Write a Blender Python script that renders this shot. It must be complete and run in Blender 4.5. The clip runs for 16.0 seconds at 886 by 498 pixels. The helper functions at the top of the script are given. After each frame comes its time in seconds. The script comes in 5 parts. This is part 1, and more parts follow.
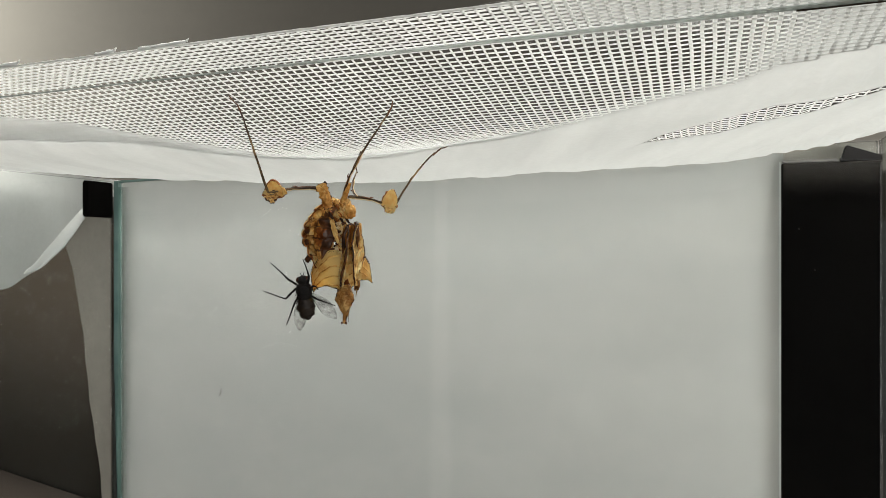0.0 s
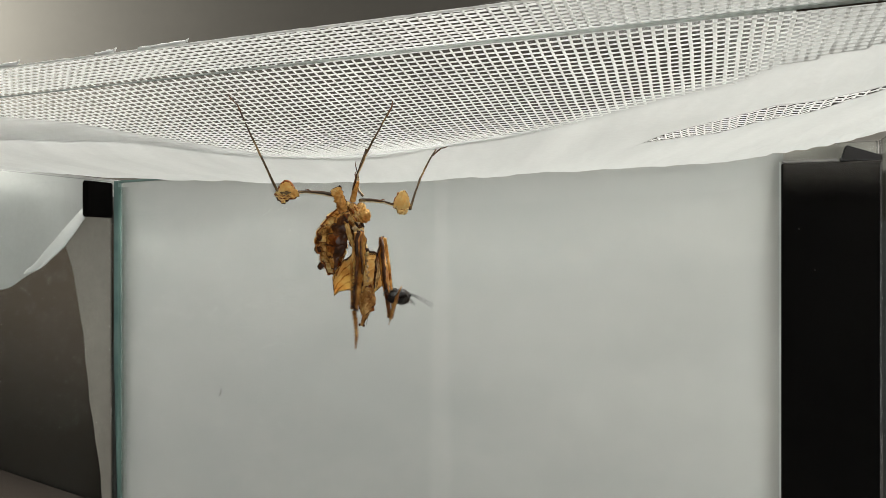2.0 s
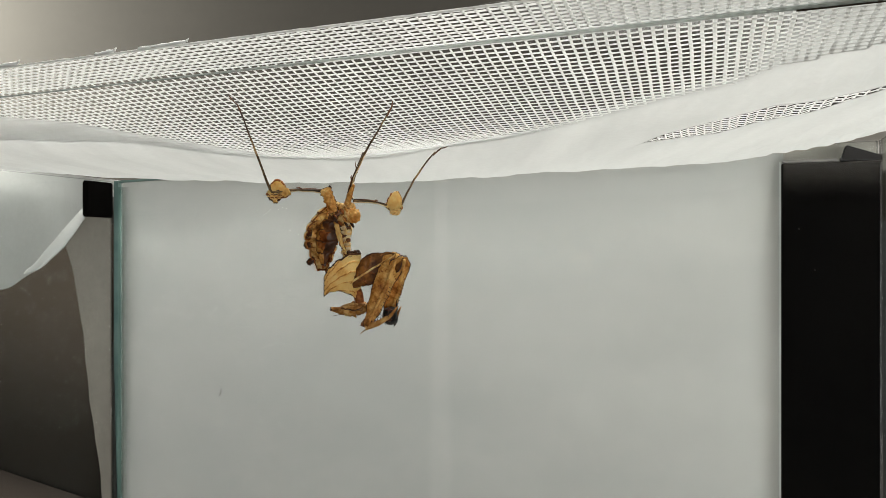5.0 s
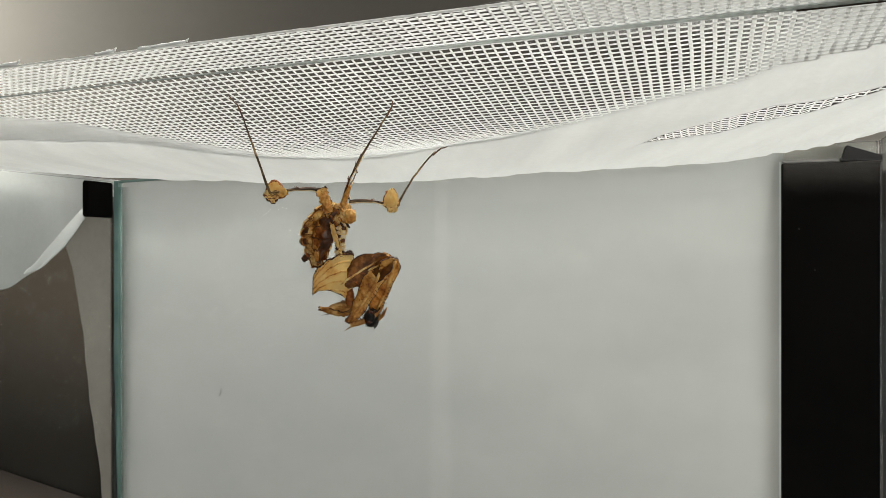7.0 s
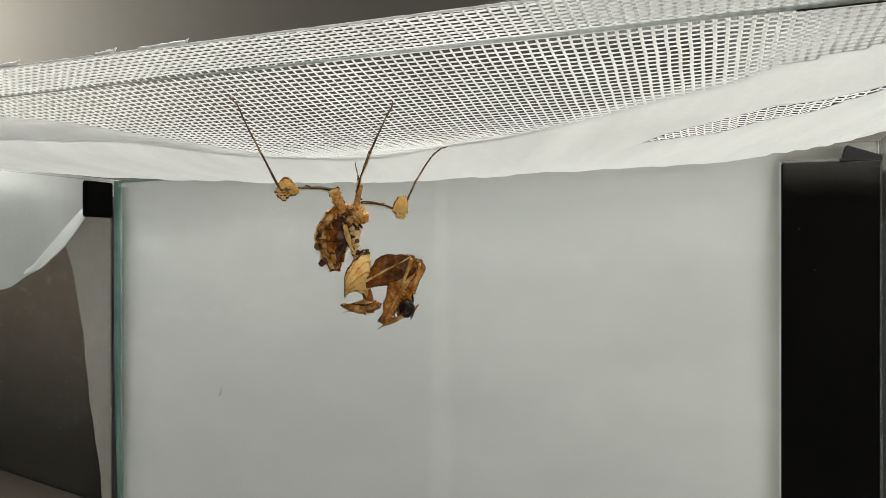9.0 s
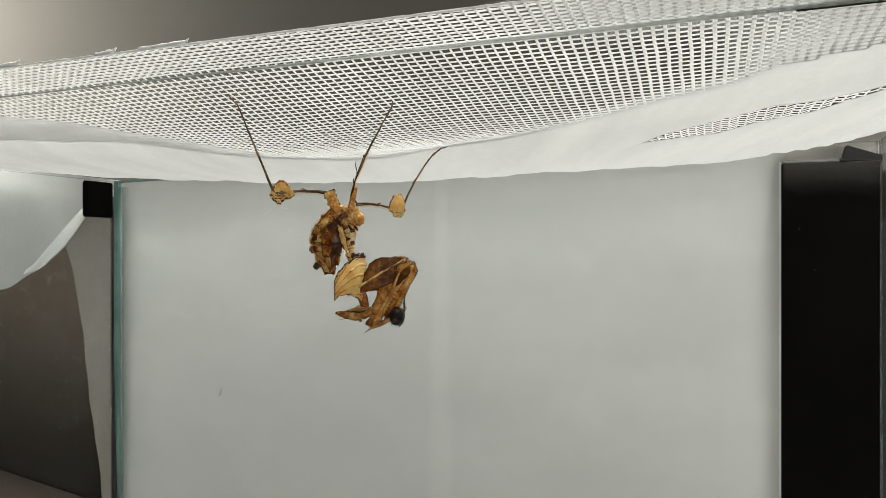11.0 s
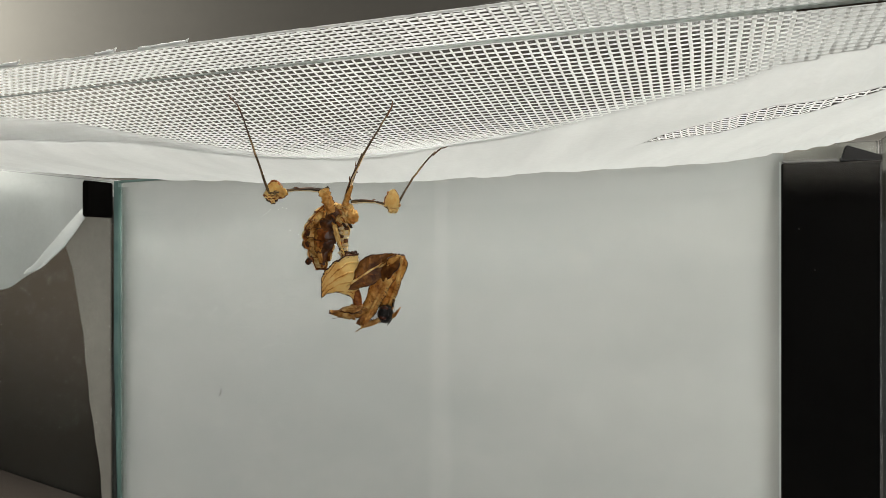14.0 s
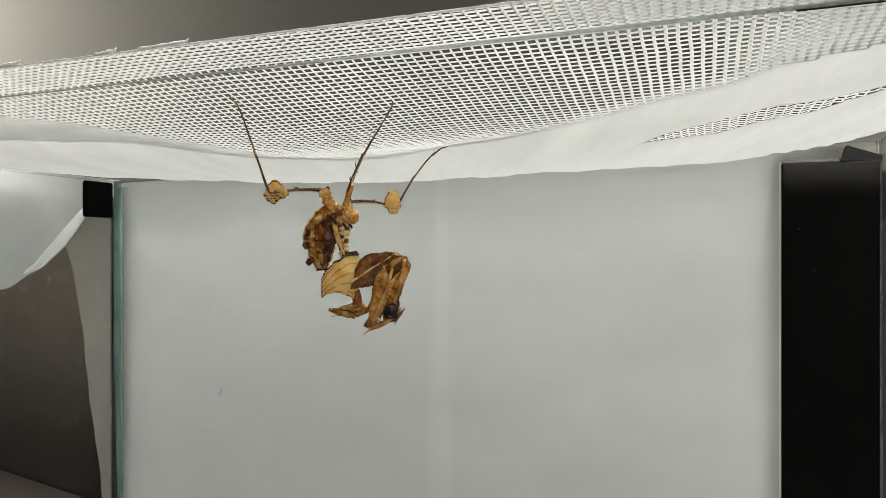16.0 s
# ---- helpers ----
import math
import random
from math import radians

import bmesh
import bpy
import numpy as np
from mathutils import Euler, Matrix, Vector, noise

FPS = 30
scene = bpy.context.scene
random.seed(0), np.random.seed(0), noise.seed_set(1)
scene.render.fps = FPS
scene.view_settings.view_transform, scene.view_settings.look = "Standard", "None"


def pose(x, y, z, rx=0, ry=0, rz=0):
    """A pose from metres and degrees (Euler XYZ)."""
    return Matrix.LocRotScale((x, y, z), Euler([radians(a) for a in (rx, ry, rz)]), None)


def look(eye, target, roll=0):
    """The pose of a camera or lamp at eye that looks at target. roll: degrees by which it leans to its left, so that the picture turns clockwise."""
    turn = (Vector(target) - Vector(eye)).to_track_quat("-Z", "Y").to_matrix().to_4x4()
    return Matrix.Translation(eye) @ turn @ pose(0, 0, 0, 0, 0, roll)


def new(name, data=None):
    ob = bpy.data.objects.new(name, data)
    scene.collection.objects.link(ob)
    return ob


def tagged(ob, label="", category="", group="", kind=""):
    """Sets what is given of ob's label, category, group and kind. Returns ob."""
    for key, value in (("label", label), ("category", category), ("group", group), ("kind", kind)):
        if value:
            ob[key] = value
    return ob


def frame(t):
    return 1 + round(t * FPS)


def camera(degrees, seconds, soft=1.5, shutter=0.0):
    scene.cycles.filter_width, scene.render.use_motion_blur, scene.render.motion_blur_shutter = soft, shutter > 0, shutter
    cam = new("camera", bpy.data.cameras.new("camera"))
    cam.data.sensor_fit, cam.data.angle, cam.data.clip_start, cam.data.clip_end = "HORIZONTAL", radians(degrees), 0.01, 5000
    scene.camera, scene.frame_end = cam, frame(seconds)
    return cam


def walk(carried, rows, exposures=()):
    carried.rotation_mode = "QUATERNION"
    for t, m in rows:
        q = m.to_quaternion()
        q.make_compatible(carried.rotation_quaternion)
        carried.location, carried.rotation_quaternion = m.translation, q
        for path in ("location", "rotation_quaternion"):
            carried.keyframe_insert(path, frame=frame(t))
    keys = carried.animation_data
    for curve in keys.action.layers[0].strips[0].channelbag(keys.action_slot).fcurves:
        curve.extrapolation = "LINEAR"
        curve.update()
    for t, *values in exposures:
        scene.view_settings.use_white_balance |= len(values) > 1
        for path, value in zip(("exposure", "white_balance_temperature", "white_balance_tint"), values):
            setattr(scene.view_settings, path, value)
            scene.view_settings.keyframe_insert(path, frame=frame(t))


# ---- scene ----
EYE_Z = 0.2          # the lens stands 20 cm over the tabletop
cam = camera(60, 16.0, soft=0.5, shutter=0.6)
walk(cam, [(0, look((0, 0, EYE_Z), (0, 1, EYE_Z))), (16, look((0, 0, EYE_Z), (0, 1, EYE_Z)))], exposures=[(0, 0.0), (16, 0.0)])

# ---- light: a wide ceiling lamp, an added front fill, an added lamp for the far wall ----
world = bpy.data.worlds.new("room_air")
scene.world = world
world.use_nodes = True
world.node_tree.nodes["Background"].inputs[0].default_value = (0.9, 0.95, 1.0, 1)
world.node_tree.nodes["Background"].inputs[1].default_value = 0.1


def lamp(name, at, target, size, watts, colour, height=None):
    data = bpy.data.lights.new(name, "AREA")
    data.shape, data.size, data.size_y, data.energy, data.color = "RECTANGLE", size, height or size, watts, colour
    ob = new(name, data)
    ob.matrix_world = look(at, target)
    return ob


lamp("ceiling_lamp_light", (0.43, 0.46, 1.70), (0.02, 0.17, 0.2), 0.82, 43, (1.0, 0.965, 0.89)).data.spread = radians(95)
# added fill from behind the camera, no window is known there
lamp("front_fill_light", (0.42, -1.81, 0.02), (0.42, 0.15, 0.02), 1.46, 17.5, (1.0, 0.98, 0.95), 0.94)
# unseen lamp added to make the far wall's glow at the left
lamp("wall_fill_light", (-0.9, 0.9, 0.6), (-0.8, 1.2, 0.5), 0.15, 14.5, (1.0, 0.98, 0.9))


# ---- materials ----
def material(name):
    m = bpy.data.materials.new(name)
    m.use_nodes = True
    return m, m.node_tree, m.node_tree.nodes["Principled BSDF"]


def node(tree, kind, **inputs):
    n = tree.nodes.new(kind)
    for key, value in inputs.items():
        n.inputs[key.replace("_", " ")].default_value = value
    return n


def ramp(tree, fac, stops):
    r = tree.nodes.new("ShaderNodeValToRGB")
    while len(r.color_ramp.elements) < len(stops):
        r.color_ramp.elements.new(0.5)
    for e, (at, colour) in zip(r.color_ramp.elements, stops):
        e.position, e.color = at, (*colour, 1)
    tree.links.new(fac, r.inputs[0])
    return r.outputs[0]


def coords(tree, scale=(1, 1, 1)):
    c = tree.nodes.new("ShaderNodeTexCoord")
    m = tree.nodes.new("ShaderNodeMapping")
    m.inputs["Scale"].default_value = scale
    tree.links.new(c.outputs["Object"], m.inputs["Vector"])
    return m.outputs["Vector"]


def noise_of(tree, scale, detail=4, stretch=(1, 1, 1), rough=0.55):
    n = node(tree, "ShaderNodeTexNoise", Scale=scale, Detail=detail, Roughness=rough)
    tree.links.new(coords(tree, stretch), n.inputs["Vector"])
    return n.outputs["Fac"]


def bump(tree, bsdf, height, strength, distance):
    b = node(tree, "ShaderNodeBump", Strength=strength, Distance=distance)
    tree.links.new(height, b.inputs["Height"])
    tree.links.new(b.outputs[0], bsdf.inputs["Normal"])


def speckled(name, stops, scale, rough=0.6, detail=5, stretch=(1, 1, 1), relief=0.3, depth=0.0002, fine=None, through_light=0.0, gloss=0.4, cracks=0.0):
    """A two-scale mottled surface; through_light: the share that shines through a thin blade."""
    m, tree, b = material(name)
    a = noise_of(tree, scale, detail, stretch)
    f = noise_of(tree, fine or scale * 9, 3)
    mix = node(tree, "ShaderNodeMath")
    mix.operation = "MULTIPLY_ADD"
    tree.links.new(f, mix.inputs[0])
    mix.inputs[1].default_value = 0.3
    tree.links.new(a, mix.inputs[2])
    sub = node(tree, "ShaderNodeMath")
    sub.operation = "SUBTRACT"
    tree.links.new(mix.outputs[0], sub.inputs[0])
    sub.inputs[1].default_value = 0.15
    colour = ramp(tree, sub.outputs[0], stops)
    if cracks:
        cells = node(tree, "ShaderNodeTexVoronoi", Scale=cracks, Randomness=1.0)
        cells.feature = "DISTANCE_TO_EDGE"
        tree.links.new(coords(tree), cells.inputs["Vector"])
        dark = ramp(tree, cells.outputs["Distance"], [(0.0, (0.34, 0.27, 0.2)), (0.05, (0.75, 0.7, 0.66)), (0.13, (1, 1, 1))])
        both = tree.nodes.new("ShaderNodeMixRGB")
        both.blend_type, both.inputs[0].default_value = "MULTIPLY", 0.42
        tree.links.new(colour, both.inputs[1])
        tree.links.new(dark, both.inputs[2])
        colour = both.outputs[0]
    tree.links.new(colour, b.inputs["Base Color"])
    b.inputs["Roughness"].default_value, b.inputs["Specular IOR Level"].default_value = rough, gloss
    bump(tree, b, mix.outputs[0], relief, depth)
    if through_light:
        t = tree.nodes.new("ShaderNodeBsdfTranslucent")
        tree.links.new(colour, t.inputs[0])
        s = tree.nodes.new("ShaderNodeMixShader")
        s.inputs[0].default_value = through_light
        tree.links.new(b.outputs[0], s.inputs[1])
        tree.links.new(t.outputs[0], s.inputs[2])
        tree.links.new(s.outputs[0], tree.nodes["Material Output"].inputs["Surface"])
    return m


def veiled(m):
    """Thins a cloth or a painted sheen out where its mesh's closeness falls below one."""
    tree = m.node_tree
    out = tree.nodes["Material Output"].inputs["Surface"]
    whole = out.links[0].from_socket
    share = tree.nodes.new("ShaderNodeAttribute")
    share.attribute_name = "closeness"
    mix = tree.nodes.new("ShaderNodeMixShader")
    tree.links.new(share.outputs["Fac"], mix.inputs[0])
    tree.links.new(tree.nodes.new("ShaderNodeBsdfTransparent").outputs[0], mix.inputs[1])
    tree.links.new(whole, mix.inputs[2])
    tree.links.new(mix.outputs[0], out)
    return m


def blotched(m, name, tint):
    """Multiplies the colour of a material by tint where the mesh's attribute of that name is one."""
    tree = m.node_tree
    to = [l.to_socket for l in tree.links if l.to_socket.name in ("Base Color", "Color") and l.to_node.type in ("BSDF_PRINCIPLED", "BSDF_TRANSLUCENT")]
    colour = to[0].links[0].from_socket
    share = tree.nodes.new("ShaderNodeAttribute")
    share.attribute_name = name
    mix = tree.nodes.new("ShaderNodeMixRGB")
    mix.blend_type = "MULTIPLY"
    tree.links.new(share.outputs["Fac"], mix.inputs[0])
    tree.links.new(colour, mix.inputs[1])
    mix.inputs[2].default_value = (*tint, 1)
    for socket in to:
        tree.links.new(mix.outputs[0], socket)
    return m


def glass(name, colour, rough=0.0):
    m, tree, b = material(name)
    b.inputs["Base Color"].default_value = (*colour, 1)
    b.inputs["Transmission Weight"].default_value = 1
    b.inputs["Roughness"].default_value, b.inputs["IOR"].default_value = rough, 1.22
    return m


GAUZE = speckled("white_polyester_gauze", [(0.3, (0.66, 0.675, 0.67)), (0.7, (0.76, 0.775, 0.77))], 60, 0.65, through_light=0.29, gloss=0.2)
PAPER = speckled("white_paper", [(0.32, (0.392, 0.400, 0.391)), (0.5, (0.421, 0.424, 0.413)), (0.68, (0.450, 0.453, 0.440))], 16, 0.8, stretch=(0.6, 0.6, 1.5), relief=0.05, depth=0.002, fine=300, through_light=0.29, gloss=0.1)
# lightens stripe and scuffs, and paints brighter light into the right half
blotched(PAPER, "patchiness", (1.09, 1.085, 1.085))
CLOTH = speckled("white_cloth", [(0.3, (0.615, 0.637, 0.635)), (0.7, (0.705, 0.728, 0.725))], 140, 0.7, stretch=(1, 0.12, 1), relief=0.4, depth=0.001, fine=900, through_light=0.2, gloss=0.1)
VEIL = veiled(speckled("thin_white_cloth", [(0.3, (0.635, 0.657, 0.655)), (0.7, (0.725, 0.748, 0.745))], 140, 0.7, stretch=(1, 0.12, 1), relief=0.4, depth=0.001, fine=900, through_light=0.2, gloss=0.1))
# the hem's cloth again, greyer: the flap's dimmer light is put into the colour
FLAP = speckled("shaded_white_cloth", [(0.3, (0.494, 0.501, 0.494)), (0.7, (0.598, 0.605, 0.598))], 30, 0.7, relief=0.1, depth=0.001, fine=900, through_light=0.25, gloss=0.1)
# darker copy of the paper: the corner strip's shade is in its colour
STRIP = speckled("shaded_paper", [(0.3, (0.190, 0.178, 0.158)), (0.7, (0.250, 0.236, 0.212))], 40, 0.75, relief=0.1, depth=0.001, fine=700, through_light=0.25, gloss=0.1)
GLASS = glass("clear_glass", (0.97, 1.0, 0.985))
GREY = speckled("grey_dust", [(0.3, (0.16, 0.155, 0.145)), (0.7, (0.25, 0.24, 0.225))], 400, 0.8, relief=0.1)
EDGE = speckled("green_glass_edge", [(0.3, (0.08, 0.14, 0.13)), (0.7, (0.16, 0.25, 0.23))], 40, 0.15, relief=0.02)
RIMGLASS = speckled("polished_rim_glass", [(0.3, (0.56, 0.60, 0.585)), (0.7, (0.66, 0.69, 0.68))], 40, 0.15, relief=0.02, through_light=0.5)
GLINT = veiled(speckled("painted_green_glint", [(0.3, (0.10, 0.19, 0.165)), (0.7, (0.15, 0.25, 0.22))], 40, 0.3, relief=0.02))
CARD = speckled("grey_brown_card", [(0.3, (0.30, 0.285, 0.255)), (0.7, (0.38, 0.36, 0.325))], 40, 0.8, fine=500, relief=0.1, gloss=0.1)
TRIM = speckled("dark_grey_trim", [(0.3, (0.040, 0.043, 0.044)), (0.7, (0.062, 0.066, 0.067))], 40, 0.6, fine=400, relief=0.1)
HAZE = veiled(speckled("painted_brown_sheen", [(0.3, (0.020, 0.017, 0.013)), (0.7, (0.034, 0.030, 0.024))], 60, 0.7, relief=0.05))
BLOCK = speckled("dull_black_plastic", [(0.3, (0.010, 0.0095, 0.009)), (0.7, (0.018, 0.017, 0.016))], 60, 0.5, relief=0.05, gloss=0.2)
BLACK = speckled("black_plastic", [(0.3, (0.0016, 0.0015, 0.0014)), (0.7, (0.0036, 0.0033, 0.003))], 30, 0.7, relief=0.05, gloss=0.02)
WALL = speckled("grey_brown_wall_paint", [(0.3, (0.036, 0.033, 0.027)), (0.7, (0.046, 0.042, 0.035))], 3, 0.8, fine=60, relief=0.1)
CEILING = speckled("white_ceiling_paint", [(0.3, (0.7, 0.7, 0.68)), (0.7, (0.78, 0.78, 0.76))], 3, 0.8, fine=60, relief=0.1)
DARK_BOARD = speckled("dark_brown_board", [(0.3, (0.031, 0.0250, 0.0190)), (0.7, (0.039, 0.0315, 0.0240))], 8, 0.9, fine=120, relief=0.0, gloss=0.03)
WOOD = speckled("walnut_tabletop", [(0.3, (0.035, 0.022, 0.013)), (0.7, (0.075, 0.05, 0.03))], 6, 0.5, stretch=(1, 8, 1), relief=0.1)
STRAW = speckled("straw_coloured_cuticle", [(0.33, (0.19, 0.075, 0.014)), (0.42, (0.52, 0.27, 0.07)), (0.5, (0.83, 0.53, 0.18)), (0.65, (0.93, 0.76, 0.36))], 700, 0.5, fine=2600, relief=0.6, through_light=0.35, gloss=0.25, cracks=620, depth=0.0006)
PALE = speckled("pale_yellow_cuticle", [(0.33, (0.66, 0.36, 0.09)), (0.45, (0.84, 0.54, 0.17)), (0.6, (0.90, 0.70, 0.29))], 420, 0.5, fine=2600, relief=0.5, through_light=0.5, gloss=0.25, depth=0.0006)
RUST = speckled("rust_brown_cuticle", [(0.33, (0.114, 0.029, 0.007)), (0.46, (0.237, 0.066, 0.011)), (0.55, (0.374, 0.124, 0.022)), (0.68, (0.449, 0.194, 0.053))], 480, 0.45, fine=2600, relief=0.6, through_light=0.3, gloss=0.3, cracks=480, depth=0.0006)
RUST_DARK = speckled("dark_rust_cuticle", [(0.33, (0.055, 0.017, 0.003)), (0.5, (0.145, 0.052, 0.009)), (0.68, (0.33, 0.14, 0.028))], 420, 0.45, fine=2600, relief=0.6, through_light=0.3, gloss=0.3, cracks=420, depth=0.0006)
RUST_STRAW = speckled("tawny_cuticle", [(0.33, (0.20, 0.07, 0.015)), (0.44, (0.48, 0.20, 0.04)), (0.54, (0.70, 0.36, 0.085)), (0.68, (0.90, 0.60, 0.20))], 420, 0.5, fine=2600, relief=0.6, through_light=0.35, gloss=0.25, cracks=420, depth=0.0006)
TAWNY = speckled("mid_brown_cuticle", [(0.33, (0.13, 0.048, 0.011)), (0.46, (0.36, 0.16, 0.037)), (0.56, (0.54, 0.28, 0.08)), (0.68, (0.72, 0.47, 0.17))], 520, 0.5, fine=2600, relief=0.6, through_light=0.3, gloss=0.25, cracks=500, depth=0.0006)
CREAM = speckled("cream_cuticle", [(0.33, (0.42, 0.25, 0.09)), (0.48, (0.76, 0.58, 0.32)), (0.62, (0.9, 0.78, 0.52))], 700, 0.5, fine=2600, relief=0.5, through_light=0.3, gloss=0.25, depth=0.0005)
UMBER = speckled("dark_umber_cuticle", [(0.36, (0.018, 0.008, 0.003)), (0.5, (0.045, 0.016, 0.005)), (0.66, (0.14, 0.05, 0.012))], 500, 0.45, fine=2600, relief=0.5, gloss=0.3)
CORNER_DARK = speckled("dark_green_sliver", [(0.3, (0.010, 0.013, 0.0105)), (0.7, (0.017, 0.022, 0.018))], 300, 0.5, relief=0.1, gloss=0.3)
REDDISH = speckled("reddish_brown_fill", [(0.3, (0.0150, 0.0112, 0.0091)), (0.7, (0.0190, 0.0142, 0.0115))], 14, 0.7, stretch=(0.2, 1, 1), fine=160, relief=0.1, gloss=0.1)
TWIG = speckled("twig_brown_leg", [(0.35, (0.025, 0.014, 0.006)), (0.52, (0.055, 0.032, 0.013)), (0.7, (0.24, 0.155, 0.065))], 900, 0.5, stretch=(0.25, 1, 1), fine=3500, relief=0.3, gloss=0.2)
# colour that stands in for the dark inside the belly's hollow
HOLLOW = speckled("painted_hollow_dark", [(0.36, (0.030, 0.011, 0.004)), (0.5, (0.075, 0.026, 0.008)), (0.66, (0.20, 0.075, 0.018))], 420, 0.4, fine=2600, relief=0.5, gloss=0.35)
FLY_BROWN = speckled("dark_brown_fly_abdomen", [(0.3, (0.006, 0.0045, 0.0035)), (0.7, (0.026, 0.017, 0.010))], 900, 0.4, relief=0.6, depth=0.0004, gloss=0.3)
FLY_BLACK = speckled("black_fly_cuticle", [(0.3, (0.003, 0.003, 0.003)), (0.7, (0.012, 0.010, 0.009))], 1400, 0.5, relief=0.6, depth=0.0004, gloss=0.15)
EYE_RED = speckled("dark_compound_eye", [(0.3, (0.03, 0.008, 0.005)), (0.7, (0.07, 0.02, 0.01))], 2000, 0.25)
EYE_TAN = speckled("tan_compound_eye", [(0.3, (0.10, 0.035, 0.008)), (0.7, (0.28, 0.13, 0.03))], 900, 0.3, stretch=(1, 0.2, 1))


def wing_material():
    m, tree, b = material("smoky_clear_wing")
    b.inputs["Base Color"].default_value = (0.16, 0.15, 0.14, 1)
    b.inputs["Roughness"].default_value = 0.25
    clear = tree.nodes.new("ShaderNodeBsdfTransparent")
    mix = tree.nodes.new("ShaderNodeMixShader")
    tree.links.new(ramp(tree, noise_of(tree, 700, 3, (1, 0.25, 1)), [(0.4, (0.10, 0.10, 0.10)), (0.65, (0.34, 0.34, 0.34))]), mix.inputs[0])
    tree.links.new(clear.outputs[0], mix.inputs[1])
    tree.links.new(b.outputs[0], mix.inputs[2])
    tree.links.new(mix.outputs[0], tree.nodes["Material Output"].inputs["Surface"])
    return m


WING = wing_material()


# ---- builders ----
U = 0.000834         # one unit of the insects' plan, about 0.8 mm
DEPTH = 0.1132       # the plane in which the mantis hangs


def part(name, bm, mat, parent=None, label="", smooth=True):
    """Links a bmesh as one mesh object, under a thing or a part."""
    me = bpy.data.meshes.new(name)
    bm.to_mesh(me)
    bm.free()
    for p in me.polygons:
        p.use_smooth = smooth
    for one in mat if isinstance(mat, (list, tuple)) else (mat,):
        me.materials.append(one)
    ob = new(name, me)
    ob.parent = parent
    return tagged(ob, label)


def box_bm(x0, x1, y0, y1, z0, z1, bevel=0.0):
    bm = bmesh.new()
    bmesh.ops.create_cube(bm, size=1)
    for v in bm.verts:
        v.co = Vector(((x0 + x1) / 2 + v.co.x * (x1 - x0), (y0 + y1) / 2 + v.co.y * (y1 - y0), (z0 + z1) / 2 + v.co.z * (z1 - z0)))
    if bevel:
        bmesh.ops.bevel(bm, geom=bm.edges[:], offset=bevel, segments=2, affect="EDGES")
    return bm


def prism_bm(corners, z0, z1, bevel=0.0):
    """An upright slab over a plan outline."""
    bm = bmesh.new()
    level = lambda z, x, y: z(x, y) if callable(z) else z
    low = [bm.verts.new((x, y, level(z0, x, y))) for x, y in corners]
    high = [bm.verts.new((x, y, level(z1, x, y))) for x, y in corners]
    bm.faces.new(low[::-1]), bm.faces.new(high)
    for i in range(len(corners)):
        j = (i + 1) % len(corners)
        bm.faces.new((low[i], low[j], high[j], high[i]))
    bmesh.ops.recalc_face_normals(bm, faces=bm.faces)
    if bevel:
        bmesh.ops.bevel(bm, geom=bm.edges[:], offset=bevel, segments=2, affect="EDGES")
    return bm


def sheet_bm(f, nu, nv, thick=0.0, mark=None, back=None):
    """A sheet f(u, v), u and v from 0 to 1, with a second face thick below it; mark(u, v) picks each face's material."""
    bm = bmesh.new()
    grid = [[bm.verts.new(f(i / nu, j / nv)) for j in range(nv + 1)] for i in range(nu + 1)]
    for i in range(nu):
        for j in range(nv):
            face = bm.faces.new((grid[i][j], grid[i + 1][j], grid[i + 1][j + 1], grid[i][j + 1]))
            face.material_index = mark((i + 0.5) / nu, (j + 0.5) / nv) if mark else 0
    if thick:
        bm.normal_update()
        under = [[bm.verts.new(v.co - v.normal * thick) for v in row] for row in grid]
        for i in range(nu):
            for j in range(nv):
                face = bm.faces.new((under[i][j], under[i][j + 1], under[i + 1][j + 1], under[i + 1][j]))
                look_of = mark((i + 0.5) / nu, (j + 0.5) / nv) if mark else 0
                face.material_index = back if back and look_of == 0 else look_of
        ring = [(i, 0) for i in range(nu)] + [(nu, j) for j in range(nv)] + [(i, nv) for i in range(nu, 0, -1)] + [(0, j) for j in range(nv, 0, -1)]
        for (a, b), (c, d) in zip(ring, ring[1:] + ring[:1]):
            bm.faces.new((grid[c][d], grid[a][b], under[a][b], under[c][d])).material_index = 1 if mark else 0
    return bm


def tube_into(bm, points, radii, sides=8, flat=1.0, cap=True):
    """A round tube along points; flat squeezes it in its second direction."""
    points = [Vector(p) for p in points]
    rings = []
    for i, p in enumerate(points):
        way = (points[min(i + 1, len(points) - 1)] - points[max(i - 1, 0)]).normalized()
        side = way.cross(Vector((0, 1, 0.003))).normalized()
        up = side.cross(way)
        rings.append([bm.verts.new(p + radii[i] * (math.cos(a) * side + flat * math.sin(a) * up)) for a in (2 * math.pi * k / sides for k in range(sides))])
    for a, b in zip(rings, rings[1:]):
        for k in range(sides):
            bm.faces.new((a[k], a[(k + 1) % sides], b[(k + 1) % sides], b[k]))
    if cap:
        bm.faces.new(rings[0][::-1]), bm.faces.new(rings[-1])
    return bm


def ball_bm(rx, ry, rz, at=(0, 0, 0), u=14, v=10, rough=0.0):
    bm = bmesh.new()
    bmesh.ops.create_uvsphere(bm, u_segments=u, v_segments=v, radius=1)
    for w in bm.verts:
        k = 1 + rough * noise.noise(w.co * 3)
        w.co = Vector((w.co.x * rx * k + at[0], w.co.y * ry * k + at[1], w.co.z * rz * k + at[2]))
    return bm


